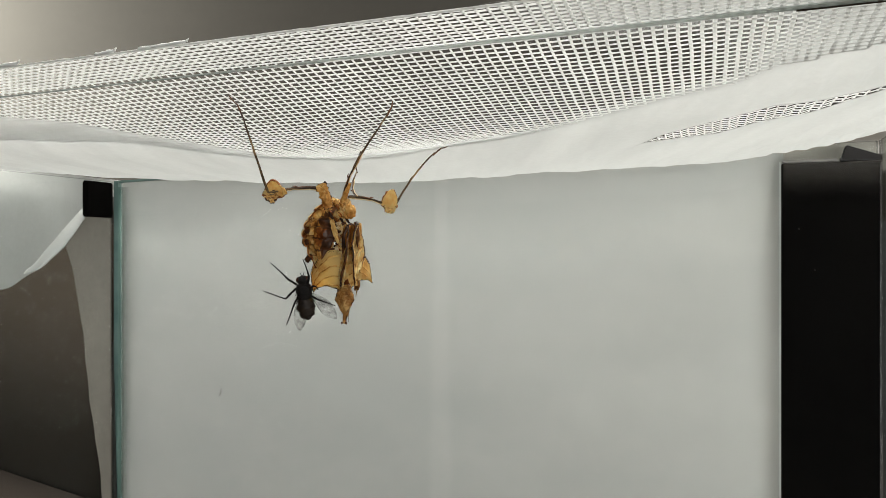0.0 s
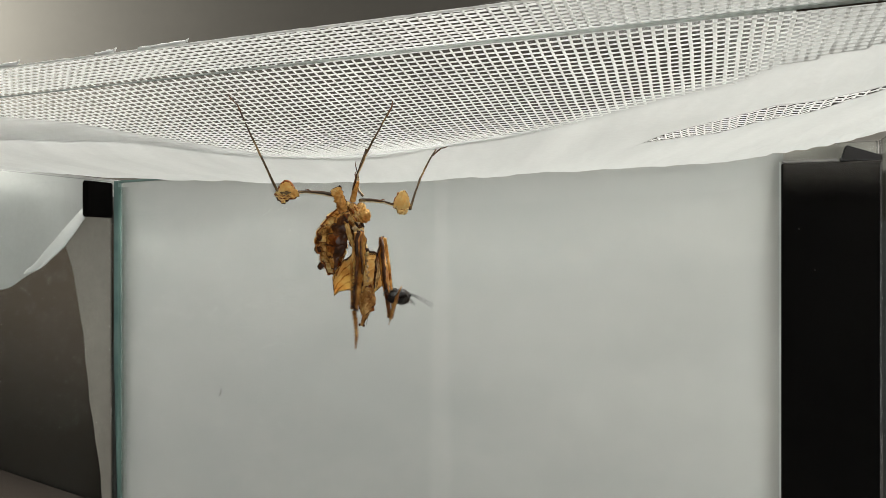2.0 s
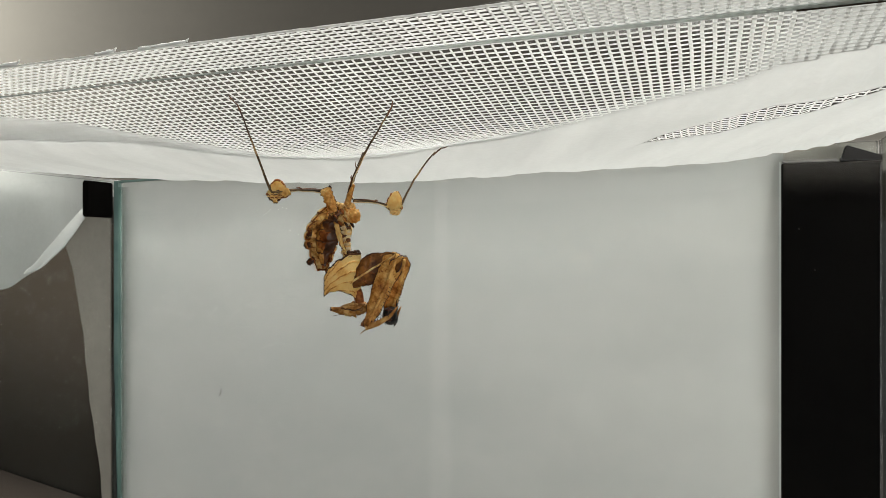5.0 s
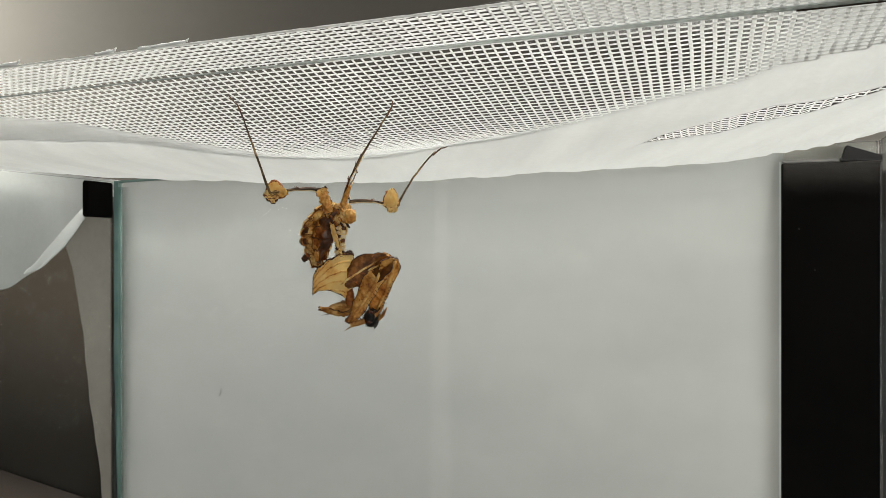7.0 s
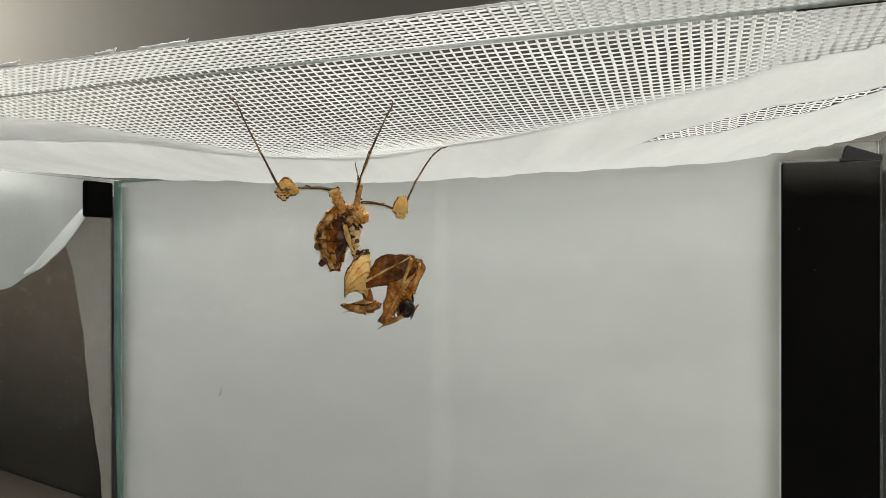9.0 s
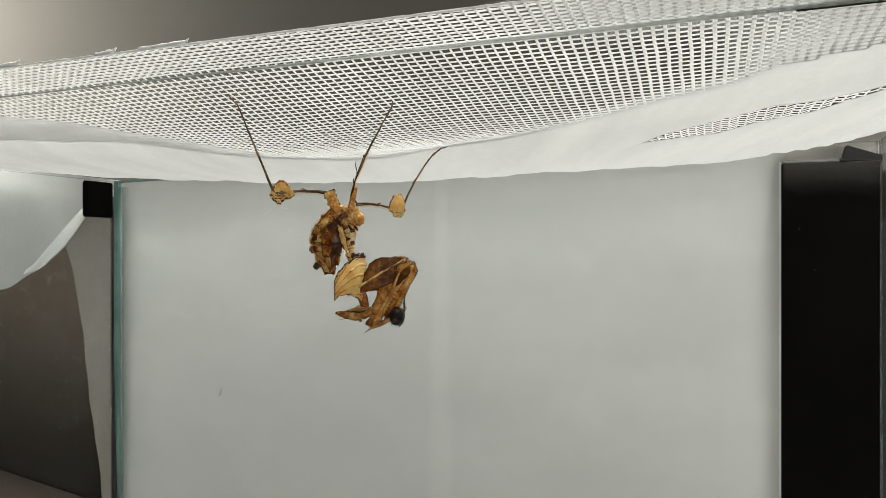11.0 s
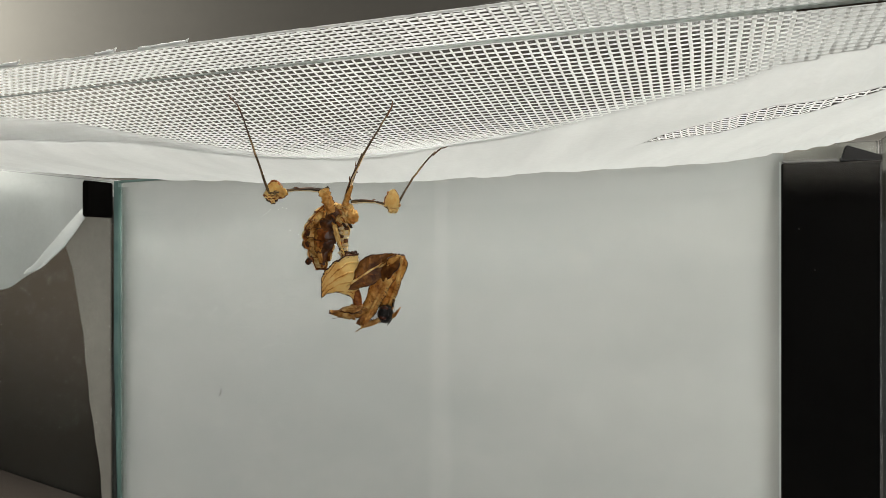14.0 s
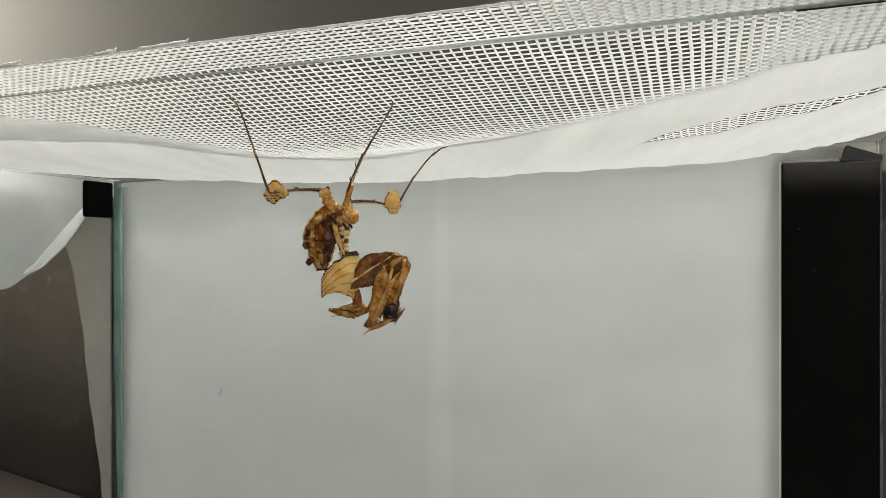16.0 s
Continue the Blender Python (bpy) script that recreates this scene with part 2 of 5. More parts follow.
def curve_of(knots, s):
    """Smooth values along (place, value, ...) knots."""
    if s <= knots[0][0]:
        return knots[0][1:]
    for a, b in zip(knots, knots[1:]):
        if s <= b[0]:
            k = (s - a[0]) / (b[0] - a[0])
            return [p + (q - p) * k for p, q in zip(a[1:], b[1:])]
    return knots[-1][1:]


def eased(knots, s):
    if s <= knots[0][0] or s >= knots[-1][0]:
        return curve_of(knots, s)
    for i, (a, b) in enumerate(zip(knots, knots[1:])):
        if s <= b[0]:
            k = (s - a[0]) / (b[0] - a[0])
            k = k * k * (3 - 2 * k)
            return [p + (q - p) * k for p, q in zip(a[1:], b[1:])]


def leaf_bm(length, outline, curl=0.0, arch=0.0, teeth=0.0, thick=0.12, rib=0.12, nu=48, nv=26, seed=1, ripple=0.16, back=None):
    """A leaf-like blade along x from 0 to length (mm): outline knots (share of length, lower edge z, upper edge z);
    it arches towards -y by arch, curls at its edges, has uneven teeth and raised veins."""
    def f(u, v):
        lo, hi = eased(outline, u)
        rng = noise.noise(Vector((u * 14 + seed * 7.3, seed, 0.5 if v > 0.5 else 3.5)))
        edge = abs(2 * v - 1) ** 6 * teeth * rng
        z = lo + (hi - lo) * v + edge
        y = -arch * math.sin(math.pi * u) + curl * (2 * v - 1) ** 2 * math.sin(math.pi * min(1, u * 1.1))
        y += ripple * noise.noise(Vector((u * 5, v * 3, seed)))
        vein = veins(u, v)
        return Vector((u * length, y - rib * vein, z)) * U

    def veins(u, v):
        lo, hi = eased(outline, u)
        mid = lo + (hi - lo) * v
        wave = 0.12 * noise.noise(Vector((u * 6, v * 6, seed)))
        return max(0, 1 - abs(((u * 4.5 - abs(mid) * 0.3 + wave + 0.2 * seed) % 1) - 0.5) * 9) * 0.6

    def mark(u, v):
        patchiness = noise.noise(Vector((u * 9, v * 4, seed + 2)))
        if min(v, 1 - v) < 0.03 + 0.04 * patchiness or u > 0.985:
            return 1
        return 2 if veins(u, v) > 0.42 and patchiness > 0.05 else 0
    return sheet_bm(f, nu, nv, thick * U, mark, back)


# ---- the glass box: corners in plan; its rim rises a little to the right ----
RIM = EYE_Z + 0.023
BACK_LEFT, BACK_RIGHT = Vector((-0.107, 0.252)), Vector((0.1021, 0.180))
FRONT_LEFT, FRONT_RIGHT = Vector((-0.1442, 0.1440)), Vector((0.0641, 0.0697))
ALONG = (BACK_RIGHT - BACK_LEFT).normalized()
AWAY = (BACK_LEFT - FRONT_LEFT).normalized()
SEAM = BACK_LEFT + ALONG * 0.1998     # where the paper ends and the black panel begins


def rim(x):
    return EYE_Z + 0.023 + (x + 0.107) * 0.0167


def pane(name, a, b, out, z0, drop, mat, label, thick=0.003, parent=None):
    """An upright glass pane from a to b; its top runs drop below the rim, its foot at z0 or, where z0 is negative, that far below the top."""
    a, b = Vector(a), Vector(b)
    n = Vector(((b - a).y, -(b - a).x)).normalized() * out * thick
    top = lambda x, y: rim(x) - drop
    foot = (lambda x, y: rim(x) - drop + z0) if z0 < 0 else z0
    return part(name, prism_bm([a, b, b + n, a + n], foot, top, 0.0002), mat, parent, label, smooth=False)


tank = tagged(new("glass_tank"), "small clear glass insect tank with polished green edges", "glass tank")
back = pane("back_pane", BACK_LEFT, BACK_RIGHT, -1, 0.004, 0.001, GLASS, "clear glass back", parent=tank)
left = pane("side_pane", FRONT_LEFT, BACK_LEFT - AWAY * 0.0005, -1, 0.004, 0.001, GLASS, "clear glass side", parent=tank)
right = pane("side_pane", FRONT_RIGHT, BACK_RIGHT - AWAY * 0.0005, 1, 0.004, 0.001, GLASS, "clear glass side", parent=tank)
for o in (back, left, right):
    o.visible_shadow = False
part("base_pane", prism_bm([BACK_LEFT, BACK_RIGHT, FRONT_RIGHT, FRONT_LEFT], 0.0005, 0.004), EDGE, tank, "green-edged glass floor", smooth=False)


def rim_strip(name, s0, s1, wide0, wide1, drop, mat, label):
    """A strip of the front rim between two shares of its length; its width goes from wide0 to wide1, towards the eye where positive."""
    a, b = FRONT_LEFT.lerp(FRONT_RIGHT, s0), FRONT_LEFT.lerp(FRONT_RIGHT, s1)
    out = -Vector((-ALONG.y, ALONG.x))
    return part(name, prism_bm([a, b, b + out * wide1, a + out * wide0], lambda x, y: rim(x) - drop - 0.00015, lambda x, y: rim(x) - drop), mat, tank, label, smooth=False)


rim_strip("front_rim", 0.0, 0.5, 0.0001, 0.00015, 0.0005, RIMGLASS, "polished green glass rim")
rim_strip("front_rim", 0.5001, 0.72, 0.00015, 0.0012, 0.0005, RIMGLASS, "polished green glass rim")
rim_strip("front_rim", 0.7201, 1.0, 0.0012, 0.0013, 0.0005, RIMGLASS, "polished green glass rim")
rim_strip("rim_shade_line", 0.0, 0.62, -0.0004, -0.0002, 0.0005, EDGE, "dark green inner edge of the rim")
# short dark strip along the rim's right part
rim_strip("rim_dark_strip", 0.868, 0.905, 0.0002, 0.0001, 0.00068, DARK_BOARD, "dark stretch of the rim")
bl = BACK_LEFT
part("corner_edge", prism_bm([bl + Vector((0.0003, -0.0032)), bl + Vector((0.0019, -0.0036)), bl + Vector((0.0019, -0.0012)), bl + Vector((0.0003, -0.0006))], 0.004, RIM - 0.001), EDGE, tank, "green glass edge", smooth=False)


def with_attribute(ob, name, value, nu, nv):
    """Gives the vertices of a one-sided sheet value(u, v)."""
    layer = ob.data.attributes.new(name, "FLOAT", "POINT")
    for k in range((nu + 1) * (nv + 1)):
        layer.data[k].value = value(k // (nv + 1) / nu, k % (nv + 1) / nv)
    return ob


def smooth_step(lo, hi, x):
    k = min(1.0, max(0.0, (x - lo) / (hi - lo)))
    return k * k * (3 - 2 * k)


# the corner's green reflection, painted on a sheet that thins out
with_attribute(part("corner_glint", sheet_bm(lambda u, v: Vector((bl.x + 0.0018 + 0.0056 * u, bl.y - 0.0036 - 0.0019 * u, 0.004 + (RIM - 0.007) * v)), 16, 4), GLINT, tank, "painted green glint fading over the clear glass corner"), "closeness", lambda u, v: 0.85 * (1 - u) ** 1.6, 16, 4)
# dark green sliver laid over the corner, wider towards the bottom
part("corner_sliver", sheet_bm(lambda u, v: Vector((bl.x + 0.0001 + (0.0028 - 0.0024 * min(1, (0.06 + 0.11 * v - 0.06) / 0.105)) * u, bl.y - 0.0040, 0.06 + 0.11 * v)), 3, 12, 0.0003), CORNER_DARK, tank, "dark sliver widening down the corner")
inner = BACK_LEFT + ALONG * 0.0006
part("corner_block", prism_bm([inner - AWAY * 0.0158, inner - AWAY * 0.0045, inner - AWAY * 0.0045 + ALONG * 0.002, inner - AWAY * 0.0158 + ALONG * 0.002], EYE_Z + 0.0100, EYE_Z + 0.0212, 0.0004), BLACK, tank, "black plastic corner block", smooth=False)


def spot_on_back(w, z):
    """A place just before the back pane, w metres from its left corner, z metres over the eye."""
    return (*(BACK_LEFT + ALONG * w - AWAY * 0.0033), EYE_Z + z)


LEAN = 0.004         # how far the paper's top leans away from the glass


# white paper behind the back pane, its foot against the glass
def backing(u, v):
    z = 0.002 + (EYE_Z + 0.0205 + 0.0035 * u) * v
    lean = LEAN * (1 - (max(0.0, 0.222 - z) / 0.12) ** 2 if z > 0.102 else 0) * (1 - 0.95 * smooth_step(0.7, 1, u))
    start = -0.0012 - 0.95 * lean
    p = BACK_LEFT + ALONG * (start + (0.2011 - start) * u) + AWAY * (0.0044 + lean + 0.0005 * noise.noise(Vector((u * 3, v * 2, 1))) + 0.00035 * noise.noise(Vector((u * 9, v * 14, 6))))
    return Vector((p.x, p.y, z))


def patchiness(u, v):
    """The paler stripe, widening downwards, a few scuffs, and light painted at right."""
    low = (1 - v) / 0.46
    off = u - 0.558 + 0.003 * low
    stripe = 1 - smooth_step(0.006 + 0.004 * low, 0.011 + 0.012 * low, abs(off))
    scuffs = sum(k * math.exp(-((u - a) / wa) ** 2 - ((v - b + 0.3 * (u - a)) / wb) ** 2) for a, b, wa, wb, k in ((0.655, 0.71, 0.04, 0.012, 0.45), (0.82, 0.845, 0.05, 0.012, 0.5), (0.62, 0.62, 0.05, 0.01, 0.4), (0.76, 0.70, 0.02, 0.02, 0.3), (0.9, 0.90, 0.08, 0.03, 0.5)))
    return min(1.0, 0.8 * stripe + scuffs + 0.3 * smooth_step(0.5, 0.75, u))


tagged(with_attribute(part("backing_paper", sheet_bm(backing, 220, 60), PAPER), "patchiness", patchiness, 220, 60), "plain white paper sheet behind the glass with one paler stripe and a right half painted lighter", "paper")


def paper_edge(u, v):
    z = 0.002 + (EYE_Z + 0.0095) * v
    reach = curve_of([(0, 0.001), (0.119, 0.0085), (0.146, 0.0135), (0.169, 0.0162), (0.19, 0.0205), (0.2, 0.0240), (0.22, 0.0275)], z)[0] + 0.0007 * noise.noise(Vector((z * 90, 3, 1)))
    p = BACK_LEFT + ALONG * (-0.0008 - (reach + 0.006) * u) + AWAY * (0.0046 + 0.004 * u * u)
    return Vector((p.x, p.y, z))


tagged(part("paper_strip", sheet_bm(paper_edge, 12, 80), STRIP), "torn white paper strip curling round the tank corner, its shade painted grey", "paper")


def slab(w0, w1, z0, z1, out0, out1):
    """An upright slab along the back pane, w metres from the seam, out metres before the pane."""
    c = [SEAM + ALONG * w0 - AWAY * out0, SEAM + ALONG * w1 - AWAY * out0, SEAM + ALONG * w1 - AWAY * out1, SEAM + ALONG * w0 - AWAY * out1]
    return prism_bm(c, z0, z1, 0.0002)


panel_width = (BACK_RIGHT - SEAM).length + 0.0006
panel = tagged(new("black_panel"), "flat matt black panel with a stepped top, against the glass", "panel")
part("sheet", slab(0.0004, panel_width, 0.002, EYE_Z + 0.0206, 0.0004, 0.0014), BLACK, panel, smooth=False)
def poly_slab(corners, out0, out1):
    """A slab along the back pane over an outline of (metres from the seam, height)."""
    bm = bmesh.new()
    rings = [[bm.verts.new((*(SEAM + ALONG * w - AWAY * out), z)) for w, z in corners] for out in (out0, out1)]
    bm.faces.new(rings[0]), bm.faces.new(rings[1][::-1])
    for i in range(len(corners)):
        j = (i + 1) % len(corners)
        bm.faces.new((rings[0][i], rings[1][i], rings[1][j], rings[0][j]))
    bmesh.ops.recalc_face_normals(bm, faces=bm.faces)
    bmesh.ops.bevel(bm, geom=bm.edges[:], offset=0.0002, segments=2, affect="EDGES")
    return bm


part("top_block", poly_slab([(0.0130, EYE_Z + 0.0207), (panel_width, EYE_Z + 0.0207), (panel_width, EYE_Z + 0.0217), (0.0143, EYE_Z + 0.0244)], 0.0004, 0.0026), BLOCK, panel, "raised black block with a slanting top", smooth=False)
part("edge_strip", slab(-0.0001, 0.0003, 0.002, EYE_Z + 0.0212, 0.0004, 0.0014), RIMGLASS, panel, "thin pale glass edge", smooth=False)
part("ledge", slab(0.0006, 0.0128, EYE_Z + 0.0207, EYE_Z + 0.0214, 0.0004, 0.0022), GREY, panel, "thin grey ledge", smooth=False)
part("side_trim", slab(panel_width - 0.0012, panel_width + 0.008, 0.002, EYE_Z + 0.0068, -0.0046, -0.0056), TRIM, panel, "dark grey trim strip beside the panel", smooth=False)
part("backing_card", slab(0.001, panel_width + 0.006, EYE_Z + 0.019, EYE_Z + 0.031, -0.0062, -0.0072), CARD, panel, "grey-brown card behind the glass", smooth=False)

part("back_rim", poly_slab([(-0.1985, EYE_Z + 0.0214), (-0.145, EYE_Z + 0.0232), (-0.145, EYE_Z + 0.0235), (-0.1985, EYE_Z + 0.0222)], 0.0008, 0.002), EDGE, tank, "dark green top edge of the back glass", smooth=False)
# brownish reflection along the panel's top, painted as a fading sheet
with_attribute(part("top_sheen", sheet_bm(lambda u, v: Vector((*(SEAM + ALONG * (0.0008 + (panel_width - 0.001) * u) - AWAY * 0.0018), EYE_Z + 0.0115 + 0.009 * v)), 6, 24), HAZE, panel, "painted brown sheen fading down from the panel's top"), "closeness", lambda u, v: 0.9 * v ** 1.8, 6, 24)
# a stray hair and specks on the glass
hair_at = Vector(spot_on_back(0.0417, -0.0450))
tagged(part("hair", tube_into(bmesh.new(), [hair_at, hair_at + Vector((0.0006, -0.0003, 0.0010)), hair_at + Vector((0.0007, -0.0003, 0.0024))], [0.00014, 0.00016, 0.00009], 5), UMBER), "short dark hair stuck to the back glass", "hair")
for w, z, r in ((0.204, 0.0048, 0.00025), (0.2075, -0.005, 0.0002), (0.203, -0.064, 0.0003)):
    p = Vector(spot_on_back(w, z)) + Vector((*(AWAY * 0.0018), 0))
    tagged(part("speck", ball_bm(r, r * 0.4, r, p, 8, 6, 0.4), BLOCK), "tiny dull speck of dust on the black panel", "dust speck", "dust specks")

# ---- the gauze cover ----
COLUMN, ROW = 0.00133, 0.00120


def cover(a, b):
    """The slack gauze: a metres along the rim from the left front corner, b metres from the front rim to the back."""
    s, u = a / 0.2213, b / 0.1155
    p = FRONT_LEFT.lerp(FRONT_RIGHT, s).lerp(BACK_LEFT.lerp(BACK_RIGHT, s), u)
    across = max(0.0, math.sin(math.pi * min(max(s, 0), 1))) ** (0.85 if s < 0.5 else 0.5)
    dip = math.sin(math.pi / 2 * min(1, max(u, 0) / 0.36)) * (1 if u < 0.85 else 1 - (u - 0.85) * 3)
    sag = 0.0064 * across * dip + 0.004 * min(u, 0)
    ripple = 0.0005 * noise.noise(Vector((a * 30, b * 45, 2))) * min(1, max(0, u * 6 + 0.3))
    return Vector((p.x, p.y, rim(p.x) - sag + ripple))


def yarn_into(bm, points, wide, deep):
    """A yarn of half-round section along points, its hollow upwards."""
    last = None
    for i, p in enumerate(points):
        way = (points[min(i + 1, len(points) - 1)] - points[max(i - 1, 0)]).normalized()
        side = way.cross(Vector((0, 0, 1))).normalized() * (wide[i] if isinstance(wide, list) else wide)
        low = Vector((0, 0, -deep))
        row = [bm.verts.new(p + q) for q in (-side, -side * 0.6 + low * 0.8, side * 0.6 + low * 0.8, side)]
        if last:
            for k in range(3):
                bm.faces.new((last[k], last[k + 1], row[k + 1], row[k]))
        last = row


def hem_start(a):
    """How far from the front rim the doubled hem begins."""
    return curve_of([(0, 0.012), (0.065, 0.017), (0.084, 0.022), (0.101, 0.036), (0.115, 0.051), (0.126, 0.050), (0.138, 0.043), (0.162, 0.034), (0.177, 0.027), (0.187, 0.024), (0.192, 0.020), (0.205, 0.016), (0.225, 0.014)], a)[0] + 0.0015 * noise.noise(Vector((a * 40, 1, 2)))


def slit(a):
    """The open strip in the hem: where it begins and how wide it is."""
    return curve_of([(0, 0.070, 0), (0.17, 0.062, 0), (0.175, 0.054, 0.006), (0.1815, 0.044, 0.016), (0.185, 0.041, 0.019), (0.192, 0.036, 0.0147), (0.199, 0.0355, 0.013), (0.2035, 0.0352, 0.0065), (0.2075, 0.0342, 0.003), (0.215, 0.031, 0.0012), (0.225, 0.028, 0.0)], a)


def hem_density(a, b):
    """How closely the hem's thin cloth covers the weave: it thickens towards the hem, along the near rim and towards the far end."""
    start = hem_start(a)
    fade = 0.005 + 0.006 * (1 - smooth_step(0.07, 0.09, a)) + 0.010 * smooth_step(0.02, 0.06, a) * (1 - smooth_step(0.12, 0.14, a))
    body = smooth_step(start - fade, start + 0.0015, b)
    end = 0.9 * smooth_step(0.183, 0.204, a + 0.004 * noise.noise(Vector((a * 60, b * 60, 3)))) * (1 - 0.35 * smooth_step(0.0, 0.004, b) * (1 - smooth_step(0.010, 0.016, b)))
    near = 0.6 * smooth_step(0.158, 0.182, a) * (1 - smooth_step(-0.002, 0.007, b))
    far = 0.85 * smooth_step(0.19, 0.212, a)
    at, wide = slit(a)
    worn_edge = 0.5 * smooth_step(at - 0.001, at, b) * min(1, wide / 0.004)
    return (1 - (1 - body) * (1 - end) * (1 - near) * (1 - far)) * (1 - worn_edge)


def gauze_threads(bm, a0, a1, b0, b1, place):
    na, nb = int((a1 - a0) / COLUMN), int((b1 - b0) / ROW)
    wob = lambda i, j: 0.10 * noise.noise(Vector((i * 0.31, j * 0.27, 0)))

    def runs(cells):
        """Unbroken runs of at least two cells that lie open."""
        run = []
        for cell, shown in cells:
            if shown:
                run.append(cell)
            else:
                if len(run) > 1:
                    yield run
                run = []
        if len(run) > 1:
            yield run

    def in_slit(a, b):
        at, wide = slit(a)
        return wide > 0.0005 and at + 0.0003 < b < at + wide + 0.0015

    def shown(a, b):
        return b < hem_start(a) + 0.0015 - 0.003 * smooth_step(0.15, 0.17, a) or in_slit(a, b)

    def warp(a, b):
        """Half the width of a lengthwise yarn: finer at the near end, broad and flat at the far end."""
        if in_slit(a, b):
            return 0.00015
        return 0.00015 + 0.00011 * smooth_step(0.148, 0.20, a)

    def weft(a, b):
        if in_slit(a, b):
            return 0.00042
        return 0.00006 * (1 - smooth_step(0.08, 0.13, a)) + 0.00027 * (1 - 0.5 * smooth_step(0.192, 0.21, a)) + 0.00004 * smooth_step(hem_start(a) - 0.012, hem_start(a), b)
    for i in range(na + 1):
        for run in runs((j, shown(a0 + i * COLUMN, b0 + j * ROW)) for j in range(nb + 1)):
            pts = [place(a0 + (i + wob(i, j)) * COLUMN, b0 + j * ROW) for j in run]
            yarn_into(bm, pts, [warp(a0 + i * COLUMN, b0 + j * ROW) for j in run], 0.00012)
    for j in range(nb + 1):
        open_strip = lambda i: in_slit(a0 + i * COLUMN, b0 + j * ROW)
        for run in runs((i, shown(a0 + i * COLUMN, b0 + j * ROW) and not (j % 2 and open_strip(i)) and (open_strip(i) or a0 + i * COLUMN < 0.208 + 0.004 * noise.noise(Vector((j * 0.8, 2, 2))))) for i in range(na + 1)):
            pts = [place(a0 + i * COLUMN, b0 + (j + wob(i, j + 50)) * ROW) - Vector((0, 0, 0.00005 + (0.0002 * (i % 2) if open_strip(i) else 0))) for i in run]
            yarn_into(bm, pts, [weft(a0 + i * COLUMN, b0 + j * ROW) for i in run], 0.0001)


bm = bmesh.new()
gauze_threads(bm, 0.002, 0.2245, -0.0108, 0.1145, cover)
gauze = tagged(new("gauze_cover"), "white woven gauze stretched slackly over the tank", "gauze cover")
tagged(part("woven_threads", bm, GAUZE, gauze), kind="stuff")


def hem_drop(a, p, gather=1.0):
    """How far the hem hangs below the weave, with soft gathers towards its far end."""
    gathers = 0.0007 * math.sin(a * 1500 + 60 * p.y + 2 * noise.noise(p * 60)) * smooth_step(0.186, 0.206, a) * gather
    return 0.0006 + 0.0005 * noise.noise(Vector((p.x * 90, p.y * 60, 5))) + 0.0003 * noise.noise(Vector((p.x * 300, p.y * 60, 9))) + gathers


def hem_front(u, v):
    a = -0.002 + 0.2265 * u
    b = -0.0108 + (slit(a)[0] + 0.0108) * v
    p = cover(a, b)
    k = smooth_step(-0.002, 0.01, b - hem_start(a))
    off = 0.0004 - 0.00088 * smooth_step(0.15, 0.168, a)
    gather = 1 - smooth_step(slit(a)[0] - 0.009, slit(a)[0] - 0.001, b)
    return p - Vector((0, 0, off + (hem_drop(a, p, gather) - off) * k))


def hem_back(u, v):
    a = -0.002 + 0.2265 * u
    start = sum(slit(a))
    p = cover(a, start + (0.1165 - start) * v)
    hang = curve_of([(0, -0.0016), (0.07, -0.0015), (0.1, -0.0009), (0.13, -0.0002), (0.18, 0.0007), (0.2, 0.0003), (0.212, -0.0007), (0.225, -0.0018)], a)[0]
    return p - Vector((0, 0, 0.0002 + hem_drop(a, p, 0.7 * smooth_step(0.1, 0.4, v) * (1 - smooth_step(0.6, 0.95, v))) * smooth_step(0, 0.3, v) * (1 - 0.9 * smooth_step(0.7, 1, v)) + hang * v))


def back_closeness(u, v):
    """How closely the back hem covers the weave: it frays out along the open strip."""
    a = -0.002 + 0.2265 * u
    at, wide = slit(a)
    return 1 - 0.7 * (1 - smooth_step(0, 0.0015, (0.1165 - at - wide) * v)) * min(1, wide / 0.004)


def thin_cloth(nu, nv):
    """The near part of the hem, thinning out into the open weave; cloth too thin to see is left away."""
    bm = sheet_bm(hem_front, nu, nv)
    bm.verts.ensure_lookup_table()
    layer = bm.verts.layers.float.new("closeness")
    for k, w in enumerate(bm.verts):
        a = -0.002 + 0.2265 * (k // (nv + 1)) / nu
        w[layer] = hem_density(a, -0.0108 + (slit(a)[0] + 0.0108) * (k % (nv + 1)) / nv)
    bmesh.ops.delete(bm, geom=[f for f in bm.faces if max(w[layer] for w in f.verts) < 0.01], context="FACES")
    return bm


part("hem", thin_cloth(200, 90), VEIL, gauze, "doubled white hem thinning out over the weave")
with_attribute(part("hem", sheet_bm(hem_back, 220, 60), VEIL, gauze, "doubled white hem at the back"), "closeness", back_closeness, 220, 60)
part("selvage", sheet_bm(lambda u, v: cover(0.002 + 0.2225 * u, -0.0112 + 0.0010 * v + 0.0003 * noise.noise(Vector((u * 130, v, 1)))) - Vector((0, 0, 0.00008)), 260, 2), GAUZE, gauze, "fused selvage")
frays = random.Random(4)
